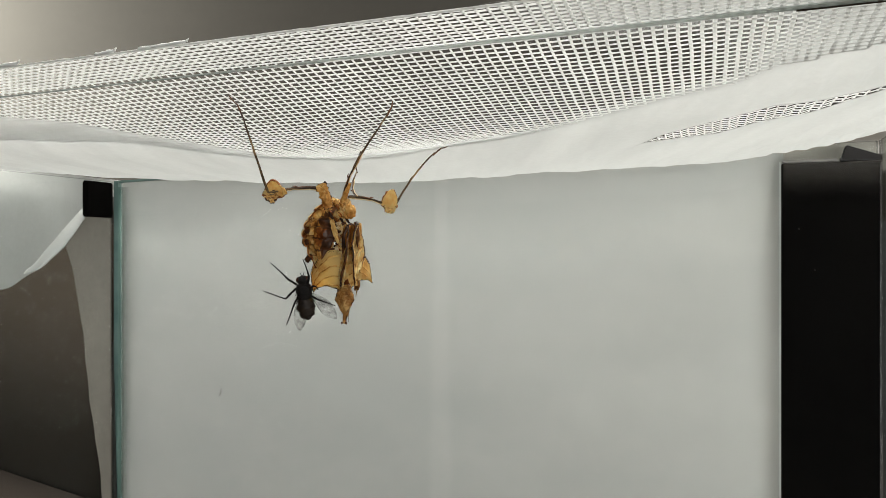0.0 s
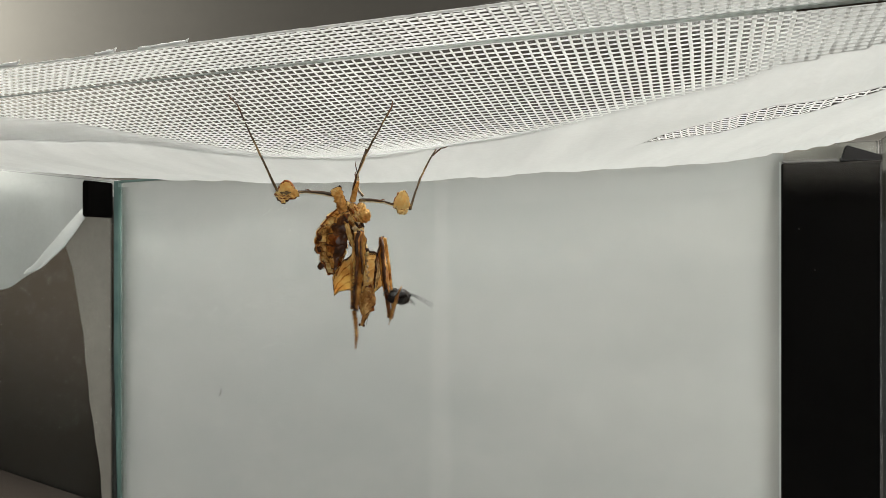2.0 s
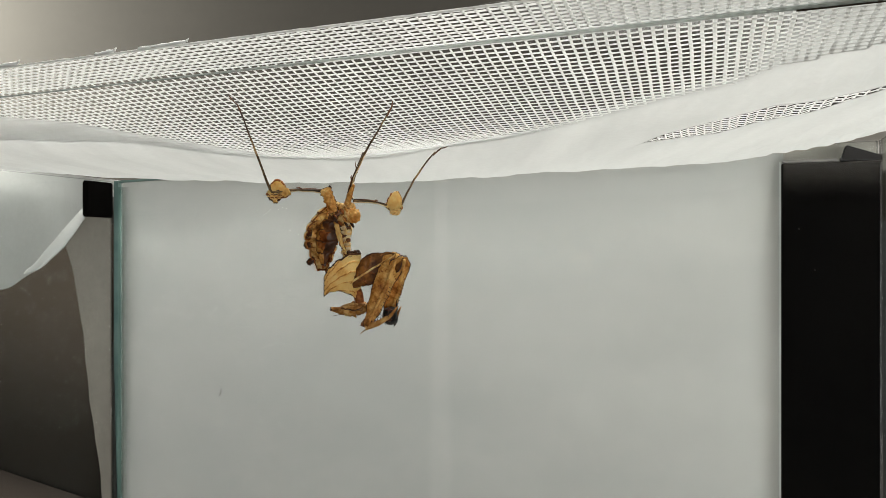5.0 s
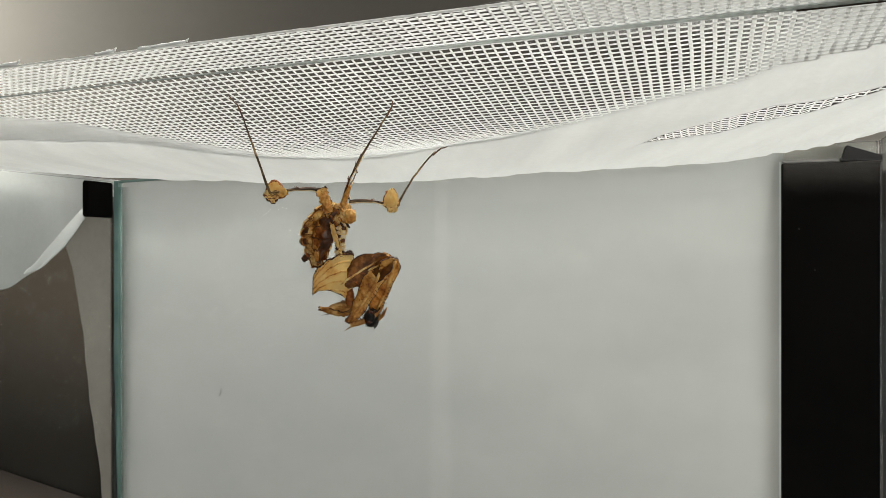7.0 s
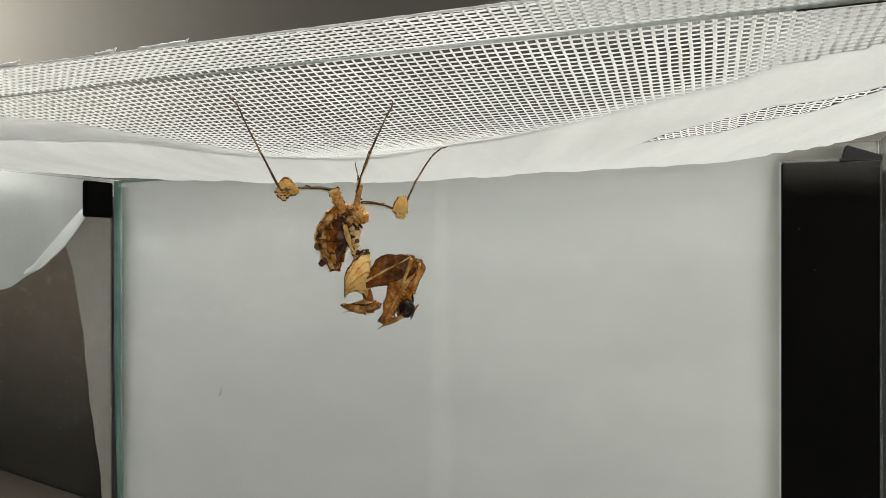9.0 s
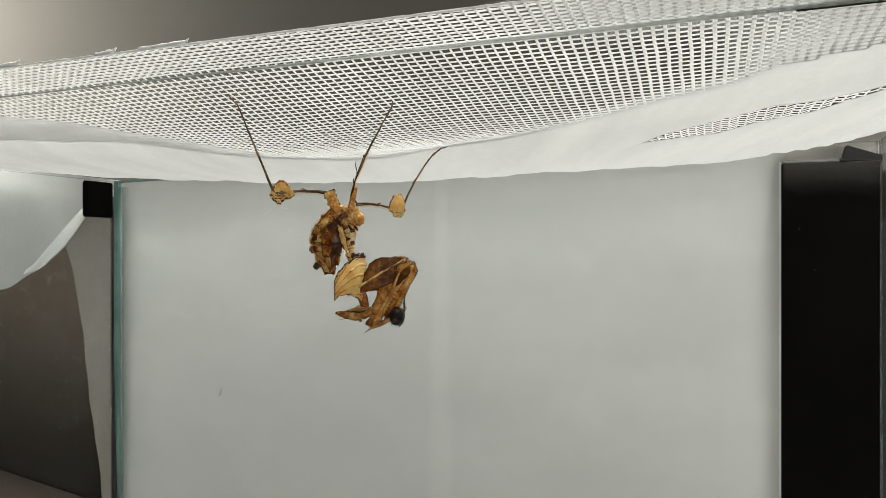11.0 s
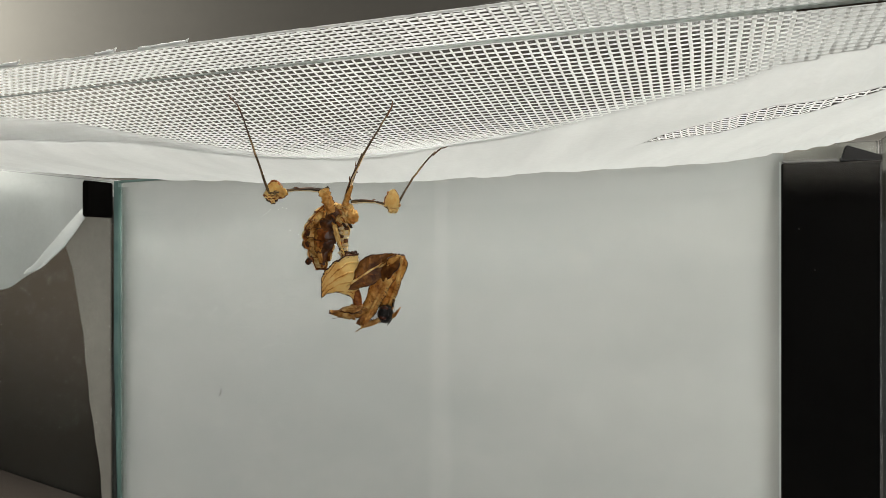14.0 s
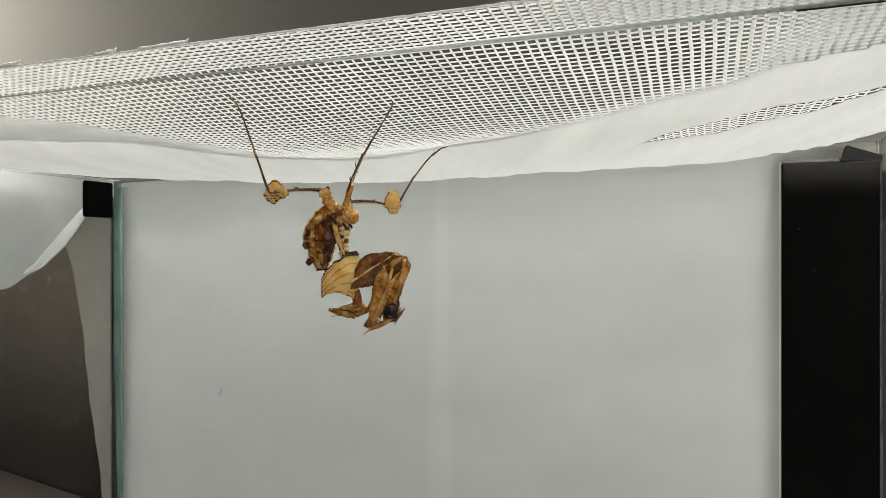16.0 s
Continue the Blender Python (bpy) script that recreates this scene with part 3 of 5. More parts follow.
for a, b, lift in ((0.088, 0.0978, 0.0004), (0.1105, 0.1137, 0.0005), (0.1172, 0.1245, 0.0006)):
    pts = [cover(a + (b - a) * k / 8, -0.0110 - 0.0002 * k / 8) + Vector((0, 0, lift * 0.15 * k / 8 + 0.00008 * frays.random())) for k in range(9)]
    part("frayed_strip", tube_into(bmesh.new(), pts, [0.00012 + 0.00014 * frays.random() for k in range(9)], 6, 0.5), GAUZE, gauze, "frayed strip of selvage")
    tail = [pts[-1], pts[-1] + Vector((0.0003, 0, 0.0004))]
    part("loose_thread", tube_into(bmesh.new(), tail, [0.0002, 0.00005], 5), GAUZE, gauze)


def side_flap(u, v):
    """The gauze's hem folded down outside the left pane, with an uneven lower edge."""
    l = -0.012 + 0.13 * u
    low = curve_of([(-0.012, 0.0215), (0.002, 0.0165), (0.008, 0.0118), (0.018, 0.0008), (0.026, -0.0064), (0.038, -0.0114), (0.06, -0.0127), (0.2, -0.0145)], l)[0]
    low += 0.0006 * noise.noise(Vector((l * 160, 2, 1)))
    p = BACK_LEFT - AWAY * l - ALONG * (0.0042 + 0.0022 * math.sin(l * 90) * (1 - v) ** 0.7 + 0.002 * (1 - v))
    top = rim(p.x) + 0.0002
    return Vector((p.x, p.y, EYE_Z + low + (top - EYE_Z - low) * v))


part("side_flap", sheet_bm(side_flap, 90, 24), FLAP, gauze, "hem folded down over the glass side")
# roll added along the flap's edge to shape its highlight
fold_line = [side_flap(0.12 + 0.0165 * k, 0.05) - Vector((*(-ALONG * 0.0007), 0.0)) for k in range(14)]
part("hem_roll", tube_into(bmesh.new(), fold_line, [0.0003 + 0.0024 * math.sin(math.pi * k / 13) for k in range(14)], 16, 0.3), FLAP, gauze, "rolled edge of the hem, shaped to catch a highlight")

# ---- the room ----
table = tagged(new("table"), "dark walnut table under the tank", "table")
part("tabletop", box_bm(-0.8, 0.8, -0.35, 0.95, -0.03, 0.0, 0.003), WOOD, table)
for x in (-0.75, 0.69):
    for y in (-0.3, 0.84):
        part("leg", box_bm(x, x + 0.06, y, y + 0.06, -0.75, -0.03, 0.003), WOOD, table)
tagged(part("storage_box", box_bm(-0.62, -0.1, 0.5, 0.8, 0.0, 0.222, 0.006), DARK_BOARD), "dark brown storage box behind the tank", "box")
# added wedge that fills the lower left corner with reddish brown
wedge = bmesh.new()
face = [wedge.verts.new(p) for p in ((-0.43, 0.36, 0.1067), (-0.43, 0.36, 0.0), (-0.1127, 0.36, 0.0))]
wedge.faces.new(face)
solid = bmesh.ops.extrude_face_region(wedge, geom=wedge.faces[:])
bmesh.ops.translate(wedge, vec=(0, 0.138, 0), verts=[v for v in solid["geom"] if isinstance(v, bmesh.types.BMVert)])
bmesh.ops.recalc_face_normals(wedge, faces=wedge.faces)
bmesh.ops.bevel(wedge, geom=wedge.edges[:], offset=0.004, segments=4, affect="EDGES")
tagged(part("reddish_wedge", wedge, REDDISH, smooth=False), "added reddish brown sloping wedge against the storage box", "board")
for name, b, mat in (("wall_north", (-1.6, 1.6, 1.2, 1.3, -0.75, 1.75), WALL), 
                     ("wall_west", (-1.7, -1.6, -1.9, 1.3, -0.75, 1.75), WALL), ("wall_east", (1.6, 1.7, -1.9, 1.3, -0.75, 1.75), WALL),
                     ("floor", (-1.7, 1.7, -1.9, 1.3, -0.85, -0.75), WOOD), ("ceiling", (-1.7, 1.7, -1.9, 1.3, 1.75, 1.85), CEILING)):
    tagged(part(name, box_bm(*b), mat, smooth=False), kind="structure")

# unseen wall, its opening added only to let the front fill through
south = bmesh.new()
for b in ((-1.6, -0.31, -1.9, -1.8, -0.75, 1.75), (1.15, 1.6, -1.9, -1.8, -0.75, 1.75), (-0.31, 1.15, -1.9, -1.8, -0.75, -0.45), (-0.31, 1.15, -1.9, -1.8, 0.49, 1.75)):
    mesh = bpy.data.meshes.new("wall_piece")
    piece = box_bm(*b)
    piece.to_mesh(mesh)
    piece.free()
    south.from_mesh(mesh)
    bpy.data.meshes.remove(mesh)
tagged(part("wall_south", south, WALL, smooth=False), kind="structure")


# ---- the mantis ----
def spot(x, z, dy=0.0):
    """A place by the insects' plan: across and up from the line of sight, dy behind the mantis's plane, in units."""
    k = 1 + dy * U / DEPTH
    return Vector((x * U * k, DEPTH + dy * U, EYE_Z + z * U * k))


def bone(a, b, twist=0.0):
    """The pose of a limb from a towards b; its y side looks away, turned by twist degrees."""
    x = (Vector(b) - Vector(a)).normalized()
    z = x.cross(Vector((0, 1, 0))).normalized()
    y = z.cross(x)
    return Matrix.Translation(a) @ Matrix((x, y, z)).transposed().to_4x4() @ pose(0, 0, 0, twist)


def scaled(bm):
    for v in bm.verts:
        v.co *= U
    return bm


def twig(points, radii, sides=7, flat=1.0, seed=0.0):
    bm = bmesh.new()
    pts, rad = [], []
    n = 14
    knots = [(i / (len(points) - 1), *p, r) for i, (p, r) in enumerate(zip(points, radii))]
    for i in range(n + 1):
        x, y, z, r = curve_of(knots, i / n)
        w = noise.noise(Vector((i * 0.7, seed, 0.3)))
        pts.append((x, y + 0.06 * w, z + 0.08 * w))
        rad.append(r * (1 + 0.18 * w))
    return scaled(tube_into(bm, pts, rad, sides, flat))


def spines(n, x0, x1, edge, length, lean=0.4):
    """A comb of short pointed spines along one edge of a limb."""
    bm = bmesh.new()
    for i in range(n):
        x = x0 + (x1 - x0) * i / (n - 1)
        l = length * (1.0 if i % 2 else 0.6)
        z = edge(x)
        tube_into(bm, [(x, 0, z - 0.15), (x + lean * l * 0.5, -0.05, z + l * 0.6), (x + lean * l, -0.1, z + l)], [0.08, 0.05, 0.012], 5)
    return scaled(bm)


mantis = tagged(new("mantis"), "straw and rust brown dead-leaf mantis hanging from the gauze", "mantis")
HUB = spot(-17.4, 7.1)
mantis.location = HUB


def blob_bm(lumps, seed=0.0):
    """Overlapping swellings (x, y, z, radius) in one mesh."""
    bm = bmesh.new()
    for x, y, z, r in lumps:
        b = bmesh.ops.create_uvsphere(bm, u_segments=12, v_segments=9, radius=r)
        for v in b["verts"]:
            v.co *= 1 + 0.16 * noise.noise(v.co * 2.2 + Vector((x, z, seed)))
            v.co += Vector((x, y, z))
    return scaled(bm)


# body: thorax with its knob and hip plate
thorax = part("thorax", blob_bm([(-0.2, 0.3, 0.3, 1.25), (-1.3, 0.6, 1.4, 0.85), (-2.3, 0.7, 1.8, 0.75), (-1.1, 0.2, -0.7, 1.1), (0.2, 0.1, -0.9, 0.75), (0.3, 0.4, 1.5, 0.8), (-0.9, 0.1, -1.9, 0.7), (-2.6, 0.6, 0.3, 0.9)], 1), STRAW, mantis)
part("knob", ball_bm(1.05 * U, 1.0 * U, 1.2 * U, (1.0 * U, -0.5 * U, -0.1 * U), 26, 20, 0.32), RUST_STRAW, thorax, "round pale swelling")
plate = part("hip_plate", leaf_bm(4.6, [(0, -0.6, 0.8), (0.3, -0.9, 1.0), (0.7, -1.0, 1.0), (0.9, -1.1, 1.0), (1, -0.8, 0.6)], 0.6, 0.5, 0.35, 0.4, seed=3), (RUST_STRAW, UMBER, STRAW), thorax)
plate.matrix_local = Matrix.Translation(Vector((-2.5, -1.0, 0.5)) * U) @ pose(0, 0, 0, 0, -111, 0)
# solid lumps, coloured dark to read as a recess beside the neck
part("underbody", blob_bm([(-1.8, 0.5, -2.2, 1.1), (-1.4, 0.6, -3.6, 0.95), (-1.2, 0.6, -5.0, 0.7)], 3), UMBER, thorax, "underside coloured dark in place of a hollow")
wrinkles = random.Random(7)
for k in range(12):
    x, z = wrinkles.uniform(-2.4, 0.8), wrinkles.uniform(-1.9, 1.2)
    part("fold", twig([(x - 0.35, -1.2, z + 0.4), (x, -1.35, z), (x + 0.25, -1.15, z - 0.4)], [0.14, 0.25, 0.15], 6), (RUST, UMBER, RUST_STRAW)[k % 3], thorax)


def abdomen_line(s):
    """The curled abdomen's middle line, from its root (0) to its tip (1)."""
    return Vector((-0.9 - 1.5 * math.sin(math.pi * s) + 0.1 * s, 0.2, 0.2 - 11.5 * s))


def abdomen_bm():
    """A curled shell of seven overlapping rings, open towards the belly."""
    def f(u, v):
        c = abdomen_line(u)
        ring = (u * 7) % 1
        r = (1.5 + 1.3 * math.sin(math.pi * min(1, u * 0.95 + 0.05)) - 1.2 * max(0, u - 0.65) * 2) * (0.88 + 0.18 * ring + 0.12 * noise.noise(Vector((u * 11, v * 3, 9))))
        a = math.radians(38 + 230 * v)
        edge = 1 + 0.22 * (1 - v) ** 4 * math.sin(ring * math.pi)
        w = 0.2 * noise.noise(Vector((u * 14, v * 7, 4)))
        return Vector((c.x - r * math.sin(a) * edge + w, c.y - r * 0.85 * math.cos(a) + w, c.z + w - 0.25 * ring * (1 - v))) * U
    return sheet_bm(f, 126, 30, 0.2 * U, lambda u, v: 1 if (u * 7) % 1 > 0.88 + 0.06 * noise.noise(Vector((u * 30, v * 9, 5))) or noise.noise(Vector((u * 8, v * 5, 3))) > 0.42 else 0)


def belly_bm():
    def f(u, v):
        c = abdomen_line(0.03 + 0.9 * u)
        ring = (u * 5 + 0.25 * v + 0.2 * noise.noise(Vector((u * 4, v * 3, 7)))) % 1
        r = 1.35 + 1.15 * math.sin(math.pi * min(1, u + 0.05)) - max(0, u - 0.6) * 1.8
        x = c.x - r * (0.38 + 0.25 * noise.noise(Vector((u * 7, 0, 1)))) + 1.75 * r * v
        y = c.y - r * 0.72 * math.sin(math.pi * (0.12 + 0.76 * v)) * (0.5 + 0.4 * math.sin(math.pi * ring) ** 0.5 + 0.3 * noise.noise(Vector((u * 6, v * 4, 2))))
        return Vector((x, y, c.z + 0.25 * noise.noise(Vector((u * 9, v * 5, 8))))) * U
    # creases and the right side get the hollow's dark as colour
    def look_of(u, v):
        ring = (u * 5 + 0.25 * v + 0.2 * noise.noise(Vector((u * 4, v * 3, 7)))) % 1
        if ring < 0.13 or v > 0.62 + 0.1 * noise.noise(Vector((u * 6, 3, 1))):
            return 1
        if u > 0.72 or v < 0.2 + 0.12 * noise.noise(Vector((u * 9, 1, 1))):
            return 2
        return 1 if u < 0.34 + 0.1 * v else 0
    return sheet_bm(f, 100, 26, 0.15 * U, look_of)


abdomen = part("abdomen", abdomen_bm(), (STRAW, RUST), mantis, "curled abdomen of pale overlapping rings")
part("belly", belly_bm(), (RUST, HOLLOW, RUST_STRAW), abdomen, "ridged brown belly, its hollow painted dark")
for k, (s, length) in enumerate(((0.3, 0.2), (0.5, 0.4), (0.68, 0.8), (0.86, 1.0))):
    c = abdomen_line(s)
    flap = part("side_lobe", leaf_bm(length + 0.6, [(0, -0.4, 0.4), (0.6, -0.6, 0.65), (1, -0.4, 0.35)], 0.1, 0.1, 0.25, 0.25, nu=10, nv=6, seed=k), ((STRAW, RUST, RUST), (UMBER, UMBER, RUST))[k > 0], abdomen)
    flap.matrix_local = Matrix.Translation(Vector((c.x - 1.7 + 0.5 * (s > 0.8), -0.6, c.z)) * U) @ pose(0, 0, 0, 0, 180 - 50 * (s > 0.7), 0)
spur = part("sternal_spur", leaf_bm(5.6, [(0, -0.35, 0.35), (0.3, -0.55, 0.4), (1, -0.1, 0.1)], 0.1, 0.1, 0.15, 0.3, seed=9), (PALE, RUST, PALE), thorax, "pale pointed plate")
spur.matrix_local = Matrix.Translation(Vector((-2.0, -1.9, -1.6)) * U) @ pose(0, 0, 0, 0, 74, 0)

# the thin fore-body, its leafy shield, the head
neck = part("neck", twig([(-0.5, 0, 0), (1.2, 0, 0.2), (2.6, 0, -0.1), (4.4, 0, 0), (6.2, 0, 0)], [0.8, 0.95, 0.75, 0.85, 0.6]), STRAW, mantis)
for k in range(16):
    row, col = divmod(k, 2)
    part("neck_knuckle", ball_bm((0.26 + 0.08 * (row % 3 == 1)) * U, 0.2 * U, (0.42 + 0.1 * (row % 2)) * U, ((0.1 + 0.72 * row) * U, (-0.66 - 0.1 * (row % 2)) * U, (0.4 - 0.8 * col) * U), 12, 9, 0.7), (CREAM, UMBER, CREAM, CREAM)[(row + (row // 3) + col) % 4], neck)

shield = part("shield_keel", twig([(0, 0.7, 0.2), (0, 1.1, -2.5), (0.1, 1.0, -5), (0, 0.3, -7.6), (-0.1, -0.1, -9.3), (0, -0.2, -10.6)], [0.4, 0.6, 0.65, 0.95, 0.8, 0.6]), RUST, mantis, "rust brown fore-body keel")


collar = random.Random(21)
part("collar", blob_bm([(collar.uniform(-0.9, 0.9), collar.uniform(0.2, 2.5), collar.uniform(-0.1, 0.5), collar.uniform(0.14, 0.27)) for k in range(20)], 8), UMBER, shield, "knobbly dark collar")
LOBE_TOP = [(0, 0.1), (0.3, -0.1), (0.6, -1.1), (0.86, -2.5), (1, -3.9)]
LOBE_FOOT = [(0, -8.8), (0.22, -7.4), (0.55, -6.5), (0.85, -6.7), (1, -7.5)]


def shield_lobe(side):
    def f(u, v):
        hi = eased(LOBE_TOP, u)[0]
        lo = curve_of(LOBE_FOOT, u)[0]
        tooth = 0.16 * noise.noise(Vector((u * 60, side, 1))) if v > 0.95 else 0
        z = lo + (hi - lo) * v + tooth
        out = 6.9 * u
        bend = math.radians(38)
        bulge = 0.7 * math.sin(math.pi * u) * math.sin(math.pi * v)
        vein = 0.14 * max(0, 1 - abs(((v * 4.2 + 1.3 * u * u) % 1) - 0.5) * 9)
        return Vector((side * (out * math.cos(bend) + bulge * 0.5), out * math.sin(bend) - bulge - vein, z)) * U
    def mark(u, v):
        patchiness = noise.noise(Vector((u * 9, v * 4, side)))
        if u > 0.98 or v < 0.02 + 0.02 * patchiness or v > 0.965:
            return 1
        return 2 if abs(((v * 4.2 + 1.3 * u * u) % 1) - 0.5) < 0.03 + 0.035 * patchiness and u > 0.15 else 0
    return sheet_bm(f, 60, 90, 0.14 * U, mark)


for k in range(9):
    part("keel_bead", ball_bm((0.2 + 0.06 * (k % 2)) * U, 0.14 * U, 0.26 * U, ((0.25 * (k % 2) - 0.1) * U, -0.12 * U, (-1.0 - 0.52 * k) * U), 9, 7, 0.5), CREAM, shield, "cream bead on the shield's keel")
for side in (-1, 1):
    lobe = part("shield_lobe", shield_lobe(side), (PALE, UMBER, RUST_STRAW), shield, "pale veined leaf-like lobe")
    rim = bmesh.new()
    for k in range(34):
        u = 0.01 + 0.029 * k
        hi = eased(LOBE_TOP, u)[0]
        bmesh.ops.create_icosphere(rim, subdivisions=1, radius=0.12 + 0.05 * (k % 3), matrix=Matrix.Translation((side * 6.9 * u * 0.788, 6.9 * u * 0.616 - 0.1, hi)))
    for k in range(30):
        u, low = 0.03 + 0.026 * k, 0.35 + 0.9 * abs(noise.noise(Vector((k * 1.7, side, 4))))
        bmesh.ops.create_icosphere(rim, subdivisions=1, radius=0.09, matrix=Matrix.Translation((side * 6.9 * u * 0.788, 6.9 * u * 0.616 - 0.28 * math.sin(math.pi * u) - 0.05, eased(LOBE_TOP, u)[0] - low)))
    part("rim_teeth", scaled(rim), UMBER, lobe, "dark beaded rim")

head = part("head", twig([(-0.4, 0, 0), (0.8, 0, 0), (1.8, 0, 0.1), (2.9, 0, 0.15), (3.6, 0, 0.1)], [0.7, 1.25, 1.4, 1.0, 0.6], 12, 0.8, 5), TAWNY, mantis)
part("crown", twig([(2.2, 0, 0.1), (3.4, 0, 0.2), (4.6, -0.1, 0.1), (5.6, -0.4, 0), (6.3, -0.8, 0)], [0.95, 0.66, 0.46, 0.32, 0.22], 10, 1.7), TAWNY, head, "pointed brown crown")
for side in (-1, 1):
    part("eye", ball_bm(0.75 * U, 0.5 * U, 0.42 * U, (1.3 * U, -0.3 * U, side * 1.1 * U)), EYE_TAN, head, "striped tan compound eye")
    part("antenna", twig([(2.2, side * 0.3, 0.3), (4, side * 0.45, 0.5), (6.2, side * 0.5, 0.3)], [0.08, 0.06, 0.04], 5), UMBER, head)
    part("crown_tip", ball_bm(0.28 * U, 0.16 * U, 0.2 * U, (6.3 * U, -0.75 * U, side * 0.4 * U), 8, 6), UMBER, head, "dark split crown tip")
face = part("face_plate", leaf_bm(4.4, [(0, -0.5, 0.5), (0.25, -1.6, 1.6), (0.45, -1.85, 1.85), (0.75, -1.0, 1.0), (1, -0.4, 0.4)], 0.5, 0.3, 0.1, 0.3, 0.1, nu=24, nv=14, seed=4), (TAWNY, UMBER, RUST), head, "ridged tawny face")
face.matrix_local = Matrix.Translation(Vector((0.2, -0.85, 0.05)) * U)
part("mouth", twig([(0.4, 0, 0), (-0.3, 0, -0.5), (-0.6, 0, -0.6)], [0.7, 0.4, 0.15]), UMBER, head)

# grasping legs
COXA, FEMUR, TIBIA = 11.0, 14.0, 6.6


def grasping_leg(seed):
    coxa = part("fore_coxa", leaf_bm(COXA, [(0, -0.6, 0.3), (0.22, -1.6, 0.5), (0.32, -1.8, 1.7), (0.47, -2.3, 2.6), (0.65, -2.6, 2.4), (0.82, -2.0, 1.5), (1, -0.5, 0.35)], 0.5, 0.3, 0.2, 0.25, 0.22, seed=seed, back=3), (RUST_DARK, UMBER, RUST, STRAW), mantis, "dark rust brown leaf-edged coxa, paler outside")
    part("midrib", twig([(0, -0.3, 0), (5.5, -0.55, 0.1), (COXA, -0.2, 0)], [0.2, 0.18, 0.12], 7, 0.8), STRAW, coxa, "pale midrib")
    femur = part("fore_femur", leaf_bm(FEMUR, [(0, -0.9, 0.8), (0.1, -2.2, 1.7), (0.22, -2.0, 1.9), (0.4, -1.95, 1.6), (0.7, -1.4, 1.5), (0.9, -0.7, 1.0), (1, -0.45, 0.4)], 0.6, 0.25, 0.2, 0.6, 0.2, seed=seed + 1), (RUST_STRAW, UMBER, RUST), mantis, "tawny leaf-edged grasping femur")
    part("inner_ridge", twig([(0.2, -0.4, 0.2), (6, -0.7, 0.55), (FEMUR - 0.3, -0.4, 0.2)], [0.34, 0.3, 0.24], 7, 0.8), RUST_STRAW, femur)
    part("spine_comb", spines(11, 6.0, 12.8, lambda x: 1.2, 0.6), UMBER, femur, "row of short spines")
    tibia = part("fore_tibia", twig([(0, 0, 0), (2.2, 0, -0.35), (4.6, 0, -0.2), (TIBIA, 0, 0.7)], [0.55, 0.5, 0.38, 0.1], 7, 0.7), TAWNY, mantis, "curved hooked tibia")
    part("spine_comb", spines(9, 0.8, 5.2, lambda x: 0.2, 0.7), UMBER, tibia, "row of short spines")
    part("tarsus", twig([(0.2, 0.1, -0.3), (-0.9, 0.1, -0.5), (-1.3, 0.1, -0.6)], [0.14, 0.09, 0.05], 5), TWIG, tibia, "thin pale tarsus")
    return coxa, femur, tibia


leg_near, leg_far = grasping_leg(2), grasping_leg(6)


